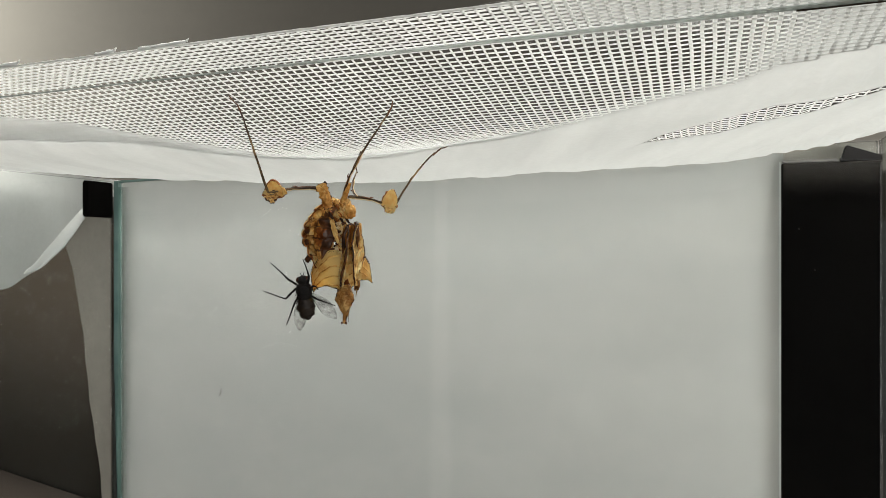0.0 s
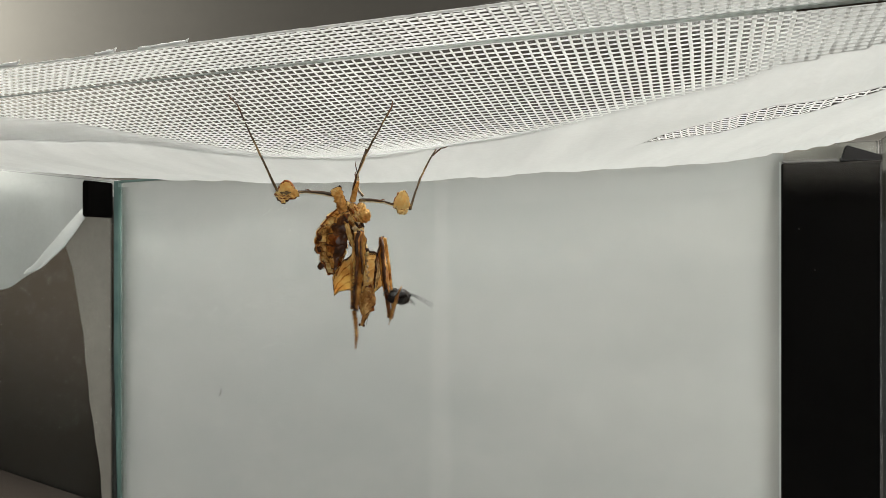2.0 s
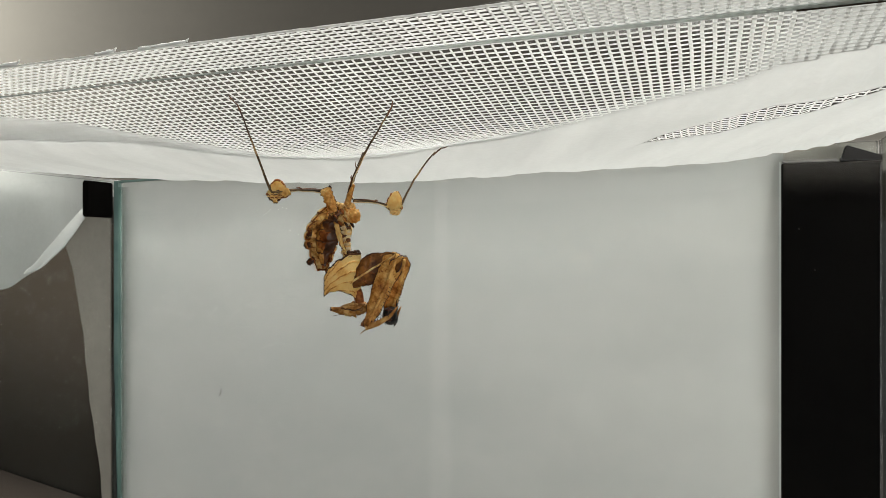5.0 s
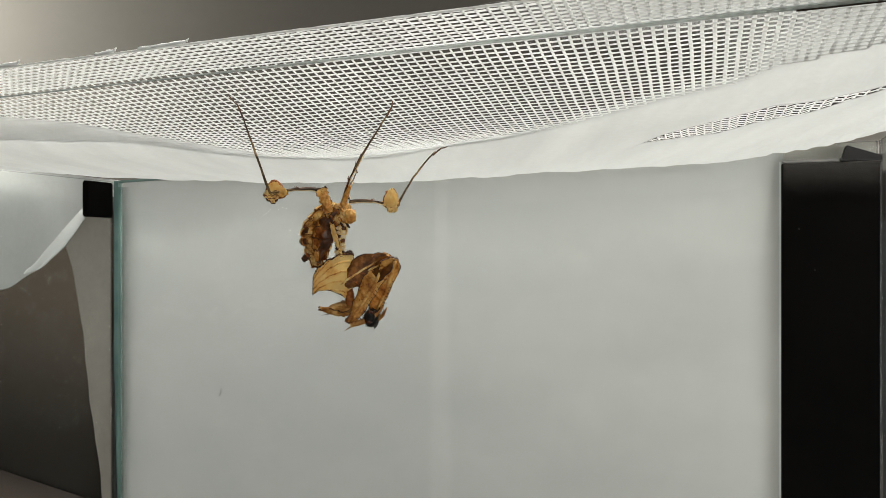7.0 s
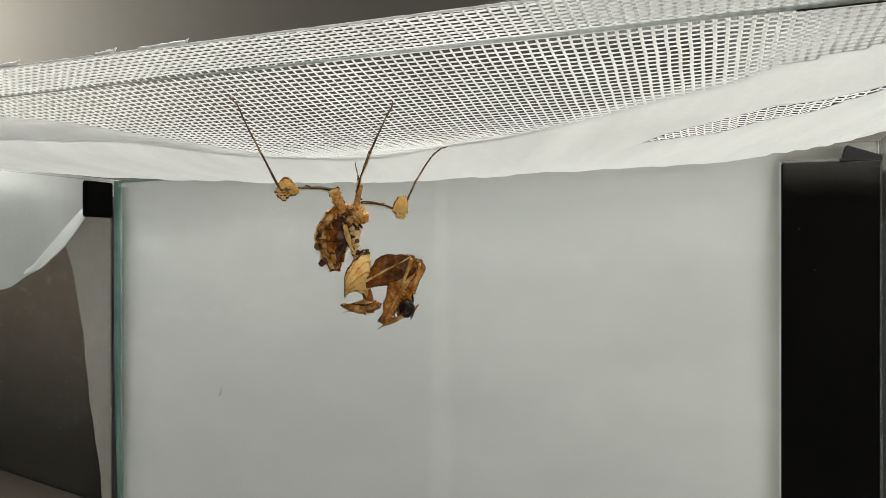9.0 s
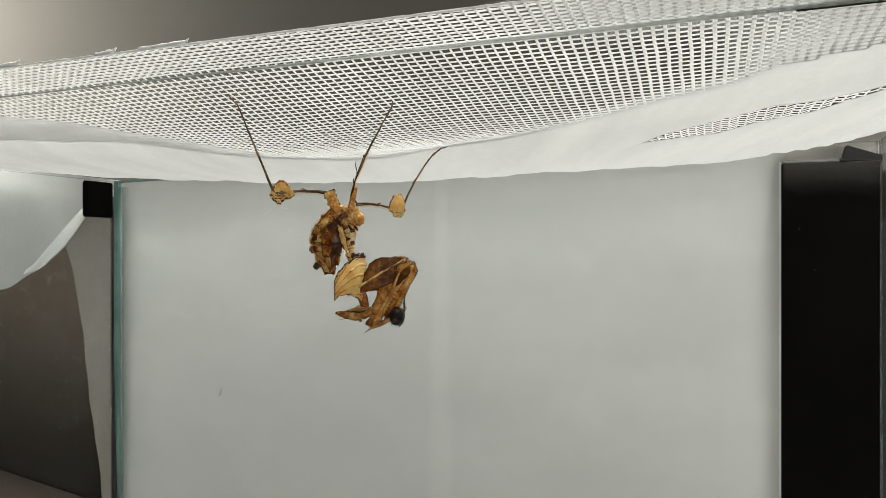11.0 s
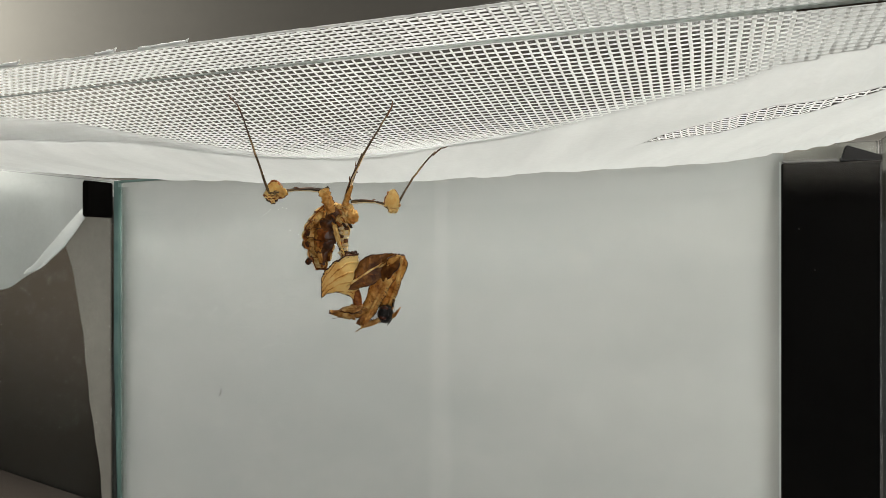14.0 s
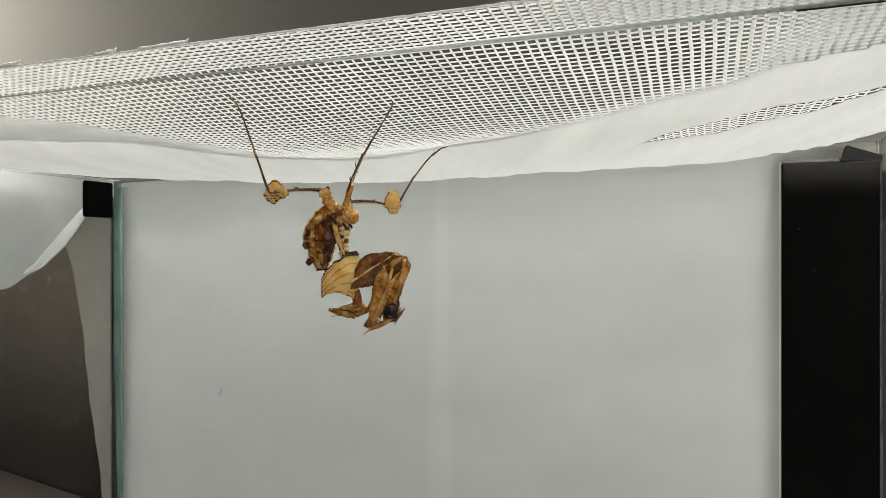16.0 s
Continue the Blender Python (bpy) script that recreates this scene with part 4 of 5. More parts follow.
# walking legs: thigh, shin, knee lobes
def walking_leg(thigh, shin, lobes, seed, thick=1.0, bow=0.0):
    top = part("thigh", twig([(0, 0, 0), (thigh * 0.25, 0, 0.4), (thigh * 0.5, 0, 0.48), (thigh * 0.75, 0, 0.2), (thigh, 0, 0)], [0.28 * thick, 0.2 * thick, 0.17 * thick, 0.16 * thick, 0.22 * thick], 8, 1, seed), TWIG, mantis, "thin ridged brown thigh")
    for z in (-0.27, 0.27):
        part("thigh_ridge", twig([(0.05, -0.08, z * thick), (thigh * 0.25, -0.08, 0.4 + z * thick), (thigh * 0.5, -0.08, 0.48 + z * 0.5 * thick), (thigh * 0.75, -0.08, 0.2 + z * 0.9 * thick), (thigh, -0.08, z * thick)], [0.12 * thick, 0.1 * thick, 0.11 * thick, 0.09 * thick, 0.1 * thick], 6, 1, seed + 2 + z), (UMBER if z > 0 else CREAM), top, "ridge along the thigh")
    part("thigh_spur", twig([(thigh * 0.42, 0, 0.5), (thigh * 0.47, 0, 0.85), (thigh * 0.52, 0, 0.9)], [0.16, 0.12, 0.05], 6, 1, seed), UMBER, top, "small dark spur")
    if lobes:
        fall = 0.7 if seed < 1.5 else 0.0
        round_edge = [(k / 16, -0.45 * math.sin(math.pi * k / 16) ** 0.5, 0.15 + (2.9 if seed < 1.5 else 3.1) * math.sin(math.pi * k / 16) ** 0.5) for k in range(17)]
        lobe = part("knee_lobe", leaf_bm(3.5, round_edge, 0.3, 0.45, 0.1, 0.5, 0.1, nu=36, nv=18, seed=seed), (PALE, RUST, PALE), top, "round pale leaf-like knee lobe")
        lobe.matrix_local = Matrix.Translation(Vector((thigh - 2.9 - fall, -0.1, -0.9 * fall)) * U)
        lower = part("knee_lobe", leaf_bm(2.6, [(0, -0.3, 0.2), (0.2, -1.2, 0.1), (0.5, -1.6 if seed < 1.5 else -1.2, 0.1), (0.8, -1.1, 0.1), (1, -0.3, 0.2)], 0.3, 0.2, 0.4, 0.5, 0.15, nu=14, nv=8, seed=seed + 5), (STRAW, UMBER, RUST), top, "small ragged knee lobe")
        lower.matrix_local = Matrix.Translation(Vector((thigh - 2.2 - 0.5 * fall, -0.2, -0.4 * fall)) * U)
    if not lobes and thick > 0.8:
        part("thigh_base", twig([(-0.4, 0, 0), (1.6, 0, 0.1), (3.6, 0, 0)], [0.55, 0.5, 0.26], 8, 1, seed + 2), RUST_STRAW, top, "swollen straw-coloured base")
    low = part("shin", twig([(0, 0, 0), (shin * 0.22, 0, 0.65 * bow), (shin * 0.48, 0, bow), (shin * 0.76, 0, 0.75 * bow), (shin, 0, 0)], [0.27 * thick, 0.21 * thick, 0.19 * thick, 0.16 * thick, 0.13 * thick], 7, 1, seed + 8), TWIG, mantis, "thin dark brown shin")
    return top, low


LEGS = {"left": walking_leg(10.5, 13.1, True, 1.0), "right": walking_leg(9.9, 15.4, True, 2.0, bow=0.55), "middle": walking_leg(10.0, 9.4, False, 3.0, 0.85), "rear": walking_leg(10.4, 12.4, False, 4.0, 0.7)}
FEET = {}
for key, points, r in (("left", [(2.6, 0, -4.1), (1.5, 0, -1.6), (0, 0, 0)], 0.15), ("middle", [(-1.0, 0, -2.4), (-0.2, 0, -1.0), (0, 0, 0)], 0.16),
                       ("right", [(-2.9, 0, -1.7), (-1.3, 0, -0.35), (0, 0, 0)], 0.15), ("rear", [(0.3, 0, -2.4), (-0.1, 0, -0.8), (0, 0, 0)], 0.1)):
    FEET[key] = part("foot", twig(points, [r * 1.1, r, r * 0.6], 6), UMBER, mantis, "thin dark clinging foot")

# ---- the fly ----
SWEPT = []
fly = tagged(new("fly"), "black house fly with smoky clear wings", "fly")
fly_body = part("fly_thorax", twig([(1.9, 0, 0), (1.3, 0, 0), (0.5, -0.1, 0), (-0.5, -0.1, 0), (-1.0, 0, 0)], [0.75, 1.25, 1.45, 1.4, 1.25], 14, 0.9), FLY_BLACK, fly)
part("fly_abdomen", twig([(-0.8, 0, 0), (-1.5, 0, 0), (-2.4, 0, 0), (-3.4, 0.1, 0), (-4.2, 0.2, 0), (-4.7, 0.3, 0)], [1.2, 1.45, 1.6, 1.45, 1.05, 0.35], 16, 0.85, 2), FLY_BROWN, fly, "dark brown ringed abdomen")
bristles = bmesh.new()
spray = random.Random(12)
for k in range(46):
    x, a = spray.uniform(-4.2, 1.6), spray.uniform(0, 2 * math.pi)
    r = 1.3 if x > -3 else 0.9
    p = Vector((x, -r * 0.85 * math.sin(a), r * math.cos(a)))
    tube_into(bristles, [p, p + Vector((-0.25, -0.45 * math.sin(a), 0.5 * math.cos(a)))], [0.045, 0.012], 4)
part("bristles", scaled(bristles), FLY_BLACK, fly_body, "short black bristles")
fly_head = part("fly_head", scaled(ball_bm(0.85, 0.95, 1.05, (2.15, 0, 0), 14, 10, 0.12)), FLY_BLACK, fly)
for side in (-1, 1):
    part("fly_eye", scaled(ball_bm(0.6, 0.66, 0.5, (2.25, 0, side * 0.72), 12, 8)), EYE_RED, fly_head, "dark red eye")
    part("feeler", twig([(3.0, 0, side * 0.15), (3.5, -0.1, side * 0.35)], [0.08, 0.03], 5), FLY_BLACK, fly_head)
    wing = part("wing", leaf_bm(6.4, [(k / 24, -0.12 - 1.0 * math.sin(math.pi * (k / 24) ** 1.35) ** 0.8, 0.12 + 1.15 * math.sin(math.pi * (k / 24) ** 1.25) ** 0.8) for k in range(25)], 0.0, 0.1, 0.0, 0.04, 0.03, nu=48, nv=16, seed=side), (WING, WING, WING), fly, "smoky clear veined wing")
    spread = Matrix.Translation(Vector((-0.2, 0.9, side * 0.9)) * U) @ pose(0, 0, 0, 0, 188 if side > 0 else 142, 0)
    SWEPT.append((wing, spread, -8 if side > 0 else 30))
    # fore, middle and hind leg: root, knee and foot, forwards and outwards
    legs = ([(1.6, 1.2), (2.7, 2.4), (3.7, 3.2), (5.8, 5.1)], [(0.9, 1.3), (-0.2, 2.6), (-0.7, 3.2), (1.1, 6.9)], [(-0.5, 1.1), (-1.6, 1.7), (-2.8, 2.4), (-5.2, 3.7)]) if side > 0 else ([(1.5, 0.8), (2.6, 1.3), (3.6, 1.1), (5.8, 0.5)], [(0.5, 1.0), (0.9, 1.7), (0.9, 2.1), (0.2, 2.5)], [(-0.6, 1.0), (-1.3, 2.1), (-1.8, 3.0), (-2.9, 5.1)])
    for k, line in enumerate(legs):
        fly_leg = part("fly_leg", twig([(x, y, side * z) for (x, z), y in zip(line, (-0.3, -1.1, -0.9, -0.4))], [0.2, 0.19, 0.13, 0.07], 6), FLY_BLACK, fly, "thin bristly black leg")
        SWEPT.append((fly_leg, Matrix(), -side * (125, 82, 30)[k]))


# ---- motion ----
def track(rows, t):
    return curve_of(rows, t)


def motions():
    times = [0, 0.3, 0.5, 0.6, 0.7, 0.8, 1.0, 1.2, 1.3] + [1.4 + 0.1 * i for i in range(17)] + [3.2, 3.4, 3.6, 3.8, 4.0, 4.2, 4.7, 5.3, 5.9] + [6.3 + 0.2 * i for i in range(15)] + [9.8, 10.5] + [11.3 + 0.25 * i for i in range(19)] + [16.0]
    knob = [(0, -16.4, 6.7), (0.5, -16.3, 6.7), (1, -15.6, 6.7), (1.3, -14.8, 6.9), (1.4, -14.2, 7.1),
     (1.5, -13.7, 7.3), (1.7, -13.6, 6.9), (1.9, -13.6, 6.3), (2, -13.8, 6.0), (2.2, -14.4, 6.6),
     (2.5, -14.1, 6.6), (2.6, -14.7, 6.8), (2.8, -15.4, 6.9), (3.5, -15.6, 6.6), (4.2, -15.8, 6.3),
     (6.3, -15.3, 5.4), (6.6, -15.3, 5.5), (7, -16.4, 5.8), (7.3, -17.0, 6.7), (7.5, -16.7, 7.1),
     (8, -15.9, 6.1), (8.5, -15.0, 5.8), (9, -14.1, 5.8), (9.2, -14.0, 5.8), (11.3, -15.2, 5.4),
     (12, -16.1, 6.0), (14.5, -15.9, 5.8), (15, -16.2, 6.1), (16, -15.9, 5.8)]
    top = [(0, -18.2, 0.3), (0.5, -18.1, 0.3), (1, -17.5, 0.3), (1.3, -16.8, 0.4), (1.4, -15.1, 0.5),
     (1.5, -15.2, 1.1), (1.7, -14.4, 0.9), (1.9, -13.6, -0.3), (2, -13.9, -0.5), (2.2, -15.7, 0.1),
     (2.5, -14.7, 0.3), (2.6, -15.4, 0.3), (2.8, -16.7, 0.5), (3, -16.3, 0.5), (3.5, -16.8, 0.1),
     (4.2, -17.3, -0.1), (6.3, -16.8, -1.0), (6.6, -17.1, -0.9), (7, -18.2, -0.6), (7.3, -19.6, -0.2),
     (7.5, -19.2, 0.4), (8, -17.9, -0.3), (8.5, -16.5, -0.5), (9, -15.5, -0.3), (9.2, -15.3, -0.3),
     (11.3, -16.6, -1.0), (12, -17.8, -0.5), (14.5, -17.5, -0.6), (15, -17.9, -0.3), (16, -17.5, -0.6)]
    nape = [(0, -17.2, -6.7), (0.5, -17.1, -6.7), (1, -16.2, -6.7), (1.3, -16.4, -7.2), (1.4, -15.4, -7.4),
     (1.5, -15.2, -7.6), (1.7, -14.1, -6.8), (1.9, -13.3, -7.0), (2, -13.1, -7.2), (2.2, -12.4, -8.6),
     (2.4, -11.6, -9.7), (2.5, -12.0, -9.7), (2.6, -13.2, -9.5), (2.8, -14.0, -9.5), (3, -13.4, -9.4),
     (3.5, -14.4, -9.9), (4.2, -14.8, -9.9), (6.3, -14.7, -10.7), (6.6, -15.1, -10.6), (7, -16.6, -10.4),
     (7.3, -18.6, -9.7), (7.5, -18.0, -9.4), (8, -15.9, -10.1), (8.5, -14.1, -10.2), (9, -12.9, -9.9),
     (9.2, -12.6, -9.9), (11.3, -14.1, -11.1), (12, -15.2, -10.7), (14.5, -14.9, -10.7), (15, -15.3, -10.4),
     (16, -15.0, -10.6)]
    crown = [(0, -17.2, -13.1), (0.5, -17.1, -13.1), (1, -16.3, -13.1), (1.3, -16.6, -13.7), (1.4, -16.2, -13.5),
     (1.5, -15.4, -12.8), (1.7, -13.9, -12.9), (1.9, -13.5, -13.3), (2, -14.0, -13.2), (2.1, -14.4, -13.0),
     (2.2, -15.0, -12.2), (2.3, -14.8, -11.6), (2.5, -15.1, -11.2), (2.6, -16.0, -11.0), (2.8, -18.4, -10.5),
     (3, -17.0, -10.1), (3.5, -18.9, -10.8), (4.2, -19.4, -11.1), (6.3, -19.2, -11.3), (6.6, -19.8, -11.0),
     (7, -21.6, -11.1), (7.3, -23.6, -11.0), (7.5, -22.8, -11.4), (8, -20.3, -11.5), (8.5, -18.4, -11.1),
     (9, -16.7, -10.5), (9.2, -16.3, -10.4), (11.3, -18.2, -12.0), (12, -19.8, -11.7), (14.5, -19.4, -11.7),
     (15, -20.0, -11.3), (16, -19.6, -11.3)]
    tip = [(0, -21.8, -1.1), (0.5, -21.7, -1.1), (1, -21.0, -1.3), (1.3, -20.4, -1.5), (1.5, -19.9, -2.7),
     (1.7, -19.6, -2.9), (1.9, -19.6, -3.9), (2, -20.0, -3.9), (2.2, -20.7, -3.4), (2.5, -19.4, -3.7),
     (2.8, -21.8, -2.9), (3.5, -21.6, -3.4), (4.2, -22.2, -3.6), (6.3, -21.8, -4.5), (7, -23.2, -3.9),
     (7.3, -24.8, -2.9), (7.5, -23.9, -1.9), (8, -22.4, -3.4), (8.5, -20.4, -3.7), (9, -19.4, -3.3),
     (9.2, -19.2, -3.3), (11.3, -20.9, -4.3), (12, -22.4, -3.9), (16, -22.1, -4.0)]
    yaw = [(0, 14), (1.2, 10), (1.4, -22), (1.55, -20), (1.7, 0), (1.9, 12), (2.1, 25), (2.3, 42), (2.6, 55), (2.8, 62), (3.5, 72), (4.2, 70), (6.3, 66), (7.0, 60), (7.4, 48), (8.0, 66), (8.5, 85), (9.2, 98), (11.3, 80), (12, 66), (16, 68)]
    # near grasping leg: root, elbow, wrist and hook
    n_root = [(0, -18.1, -6.7), (1.3, -17.6, -7.1), (1.4, -17.2, -6.5), (1.5, -16.6, -6.7), (1.7, -15.2, -5.3),
     (1.9, -14.4, -6.4), (2, -14.2, -6.5), (2.2, -13.4, -5.4), (2.5, -13.4, -5.6), (2.6, -14.4, -5.7),
     (2.8, -16.2, -5.7), (3, -15.8, -5.5), (3.5, -17.1, -6.2), (4.2, -17.6, -6.3), (6.3, -17.0, -7.1),
     (7, -19.0, -6.9), (7.3, -20.6, -6.1), (7.5, -20.0, -5.6), (8, -18.4, -6.4), (8.5, -16.2, -6.9),
     (9, -15.0, -6.5), (9.2, -14.7, -6.4), (11.3, -16.4, -7.5), (12, -17.8, -7.0), (14.5, -17.6, -7.0),
     (15, -17.9, -6.5), (16, -17.6, -6.8)]
    n_elbow = [(0, -16.7, 4.9), (1, -16.0, 4.5), (1.3, -15.6, 4.6), (1.4, -20.1, 1.1), (1.5, -20.9, 0.1),
     (1.6, -17.2, 0.3), (1.7, -16.2, 0.9), (1.8, -14.9, 2.1), (1.9, -14.7, 2.7), (2, -14.9, 3.1),
     (2.1, -14.7, 2.6), (2.2, -12.4, 2.1), (2.3, -11.4, 1.6), (2.4, -10.4, 0.6), (2.5, -10.4, 0.3),
     (2.6, -11.4, -0.4), (2.7, -11.2, -0.9), (2.8, -9.0, -1.2), (3, -7.1, -0.7), (3.2, -7.2, -0.7),
     (3.5, -7.8, -0.1), (4.2, -8.2, -0.3), (6.3, -7.8, -1.5), (6.7, -8.7, -1.3), (7, -9.4, -0.9),
     (7.3, -11.3, 0.1), (7.5, -10.4, -0.6), (8, -8.4, -1.2), (8.5, -6.9, -1.6), (9, -5.6, -1.3),
     (9.2, -5.2, -1.3), (11.3, -7.0, -1.6), (12, -8.4, -0.9), (14.5, -8.0, -0.9), (15, -8.6, 0.1),
     (16, -8.1, -0.6)]
    n_wrist = [(0, -18.4, -7.2), (1, -17.6, -7.3), (1.3, -18.2, -7.7), (1.4, -23.6, -10.7), (1.5, -22.2, -13.9),
     (1.6, -20.6, -13.4), (1.7, -19.0, -13.4), (1.8, -17.4, -12.1), (1.9, -17.2, -10.9), (2, -15.7, -10.9),
     (2.1, -13.2, -12.4), (2.2, -9.0, -11.9), (2.3, -9.2, -13.1), (2.4, -10.8, -13.1), (2.5, -12.9, -12.1),
     (2.6, -14.4, -11.7), (2.7, -12.6, -13.7), (2.8, -10.0, -14.1), (3, -8.8, -14.4), (3.2, -8.4, -14.9),
     (3.5, -12.2, -14.1), (4.2, -13.6, -14.1), (6.3, -14.4, -14.1), (6.7, -16.0, -13.9), (7, -17.2, -13.7),
     (7.2, -14.4, -13.9), (7.3, -11.6, -14.4), (7.5, -16.6, -14.4), (8, -13.6, -14.1), (8.5, -11.8, -14.1),
     (9, -10.8, -13.2), (9.2, -10.4, -13.1), (11.3, -13.6, -13.9), (12, -15.2, -13.7), (14.5, -14.4, -13.6),
     (15, -14.1, -13.7), (16, -13.2, -14.1)]
    n_hook = [(0, -17.2, -1.4), (1.3, -17.0, -1.7), (1.4, -26.4, -15.4), (1.5, -24.9, -17.7), (1.6, -19.4, -7.9),
     (1.7, -17.8, -7.4), (1.8, -16.6, -6.4), (1.9, -16.6, -15.9), (2, -15.2, -17.9), (2.1, -11.9, -15.9),
     (2.2, -9.4, -5.7), (2.3, -9.4, -7.1), (2.4, -8.2, -8.9), (2.5, -7.6, -14.7), (2.6, -12.9, -17.2),
     (2.7, -8.4, -14.9), (2.8, -5.4, -10.9), (3, -4.2, -11.5), (3.2, -3.6, -11.9), (3.5, -5.9, -10.7),
     (4.2, -7.4, -10.9), (6.3, -8.0, -10.7), (6.7, -9.4, -10.7), (7, -10.8, -10.9), (7.3, -6.8, -10.4),
     (7.5, -10.1, -11.5), (8, -7.2, -11.1), (8.5, -6.2, -10.9), (9, -4.6, -10.4), (9.2, -4.2, -10.2),
     (11.3, -7.2, -10.9), (12, -8.6, -10.9), (14.5, -8.2, -10.9), (15, -8.4, -10.7), (16, -7.0, -11.1)]
    f_root = [(0, -15.4, -6.5), (1.3, -14.6, -6.3), (1.4, -14.4, -6.5), (1.5, -14.2, -6.7), (1.7, -13.4, -5.3),
     (1.9, -12.2, -6.5), (2, -12.0, -6.7), (2.2, -11.6, -5.1), (2.5, -11.4, -5.1), (2.8, -14.4, -5.1),
     (3.5, -15.2, -5.6), (4.2, -15.7, -5.7), (6.3, -15.2, -6.5), (7, -17.2, -6.3), (7.3, -18.8, -5.5),
     (7.5, -18.2, -5.1), (8, -16.6, -5.9), (8.5, -14.4, -6.3), (9, -13.2, -5.9), (9.2, -12.9, -5.9),
     (11.3, -14.6, -6.9), (12, -16.0, -6.4), (16, -15.8, -6.3)]
    f_elbow = [(0, -15.0, 5.9), (1, -13.9, 5.7), (1.3, -13.7, 5.1), (1.4, -17.2, 3.1), (1.5, -19.2, 1.1),
     (1.6, -15.4, 0.9), (1.7, -13.2, 0.9), (1.8, -12.1, 1.3), (1.9, -11.2, 1.5), (2, -10.7, 2.1),
     (2.1, -10.1, 2.1), (2.2, -7.8, 1.5), (2.3, -6.8, 0.9), (2.4, -4.6, -0.9), (2.5, -4.4, -0.9),
     (2.6, -5.9, -0.7), (2.8, -7.3, -0.1), (3, -6.0, -0.5), (3.5, -6.8, -0.6), (4.2, -7.2, -0.9),
     (6.3, -6.8, -2.3), (6.7, -7.6, -2.5), (7, -8.6, -1.7), (7.3, -10.0, -1.1), (7.5, -9.4, -1.4),
     (8, -7.4, -2.0), (8.5, -5.8, -2.5), (9, -4.4, -2.1), (9.2, -4.0, -2.1), (11.3, -6.0, -2.5),
     (12, -7.2, -1.7), (15, -7.6, -0.9), (16, -7.0, -1.5)]
    f_wrist = [(0, -15.2, -7.1), (1, -14.4, -7.5), (1.3, -13.6, -8.1), (1.4, -18.2, -10.4), (1.5, -18.0, -12.9),
     (1.6, -12.6, -13.2), (1.7, -10.4, -12.9), (1.8, -8.7, -13.3), (1.9, -8.4, -13.2), (2, -9.2, -12.1),
     (2.1, -10.2, -10.7), (2.2, -8.0, -10.7), (2.3, -6.6, -11.4), (2.4, -5.8, -13.3), (2.5, -6.0, -13.2),
     (2.6, -8.4, -12.1), (2.8, -9.0, -11.7), (3, -7.2, -12.3), (3.5, -8.6, -12.0), (4.2, -9.6, -12.1),
     (6.3, -10.8, -12.9), (6.7, -12.2, -13.0), (7, -13.4, -12.7), (7.3, -9.2, -13.5), (7.5, -12.9, -13.0),
     (8, -10.4, -12.5), (8.5, -8.6, -12.5), (9, -7.8, -11.5), (9.2, -7.4, -11.5), (11.3, -10.4, -12.5),
     (12, -11.6, -12.3), (16, -10.2, -12.5)]
    f_hook = [(0, -15.0, -1.4), (1.3, -14.4, -2.1), (1.4, -18.4, -15.9), (1.5, -14.4, -8.9), (1.6, -10.4, -7.9),
     (1.7, -8.6, -6.4), (1.8, -7.9, -6.9), (1.9, -7.6, -6.9), (2, -7.6, -6.9), (2.1, -8.4, -5.9),
     (2.2, -7.2, -5.9), (2.3, -6.0, -6.9), (2.4, -5.0, -8.7), (2.5, -5.2, -8.7), (2.6, -6.2, -8.9),
     (2.8, -5.6, -9.9), (3.5, -5.4, -10.7), (4.2, -7.0, -10.7), (6.3, -7.8, -11.1), (7, -10.2, -11.1),
     (7.3, -6.6, -9.9), (7.5, -9.6, -10.9), (8, -6.8, -10.7), (8.5, -5.4, -10.7), (9, -4.2, -10.4),
     (9.2, -3.9, -10.4), (11.3, -6.8, -11.1), (12, -8.2, -10.9), (16, -6.6, -11.1)]
    fold = [(0, 108), (1.2, 108), (1.5, 118), (1.8, 118), (2.0, 105), (2.1, 75), (2.2, 45), (2.5, 15), (2.8, 5), (16, 0)]
    f_fold = [(0, -108), (1.2, -108), (1.5, -118), (1.8, -118), (2.0, -100), (2.2, -55), (2.4, -20), (2.8, -25), (16, -20)]
    # a last swing to the side: its share grows away from the clinging legs
    swing = [(14.9, 0.0), (15.25, -0.4), (15.5, -0.95), (15.75, -0.75), (16, 0.0)]
    for rows, share in ((knob, 0.3), (tip, 1), (top, 0.8), (nape, 1), (crown, 1), (n_root, 1), (n_elbow, 0.9), (n_wrist, 0.8), (n_hook, 1), (f_root, 1), (f_elbow, 1.1), (f_wrist, 1), (f_hook, 1)):
        late = [(t, x + share * off, z) for t, off in swing for x, z in [track(rows, t)]]
        rows[:] = [r for r in rows if r[0] < 14.9] + late
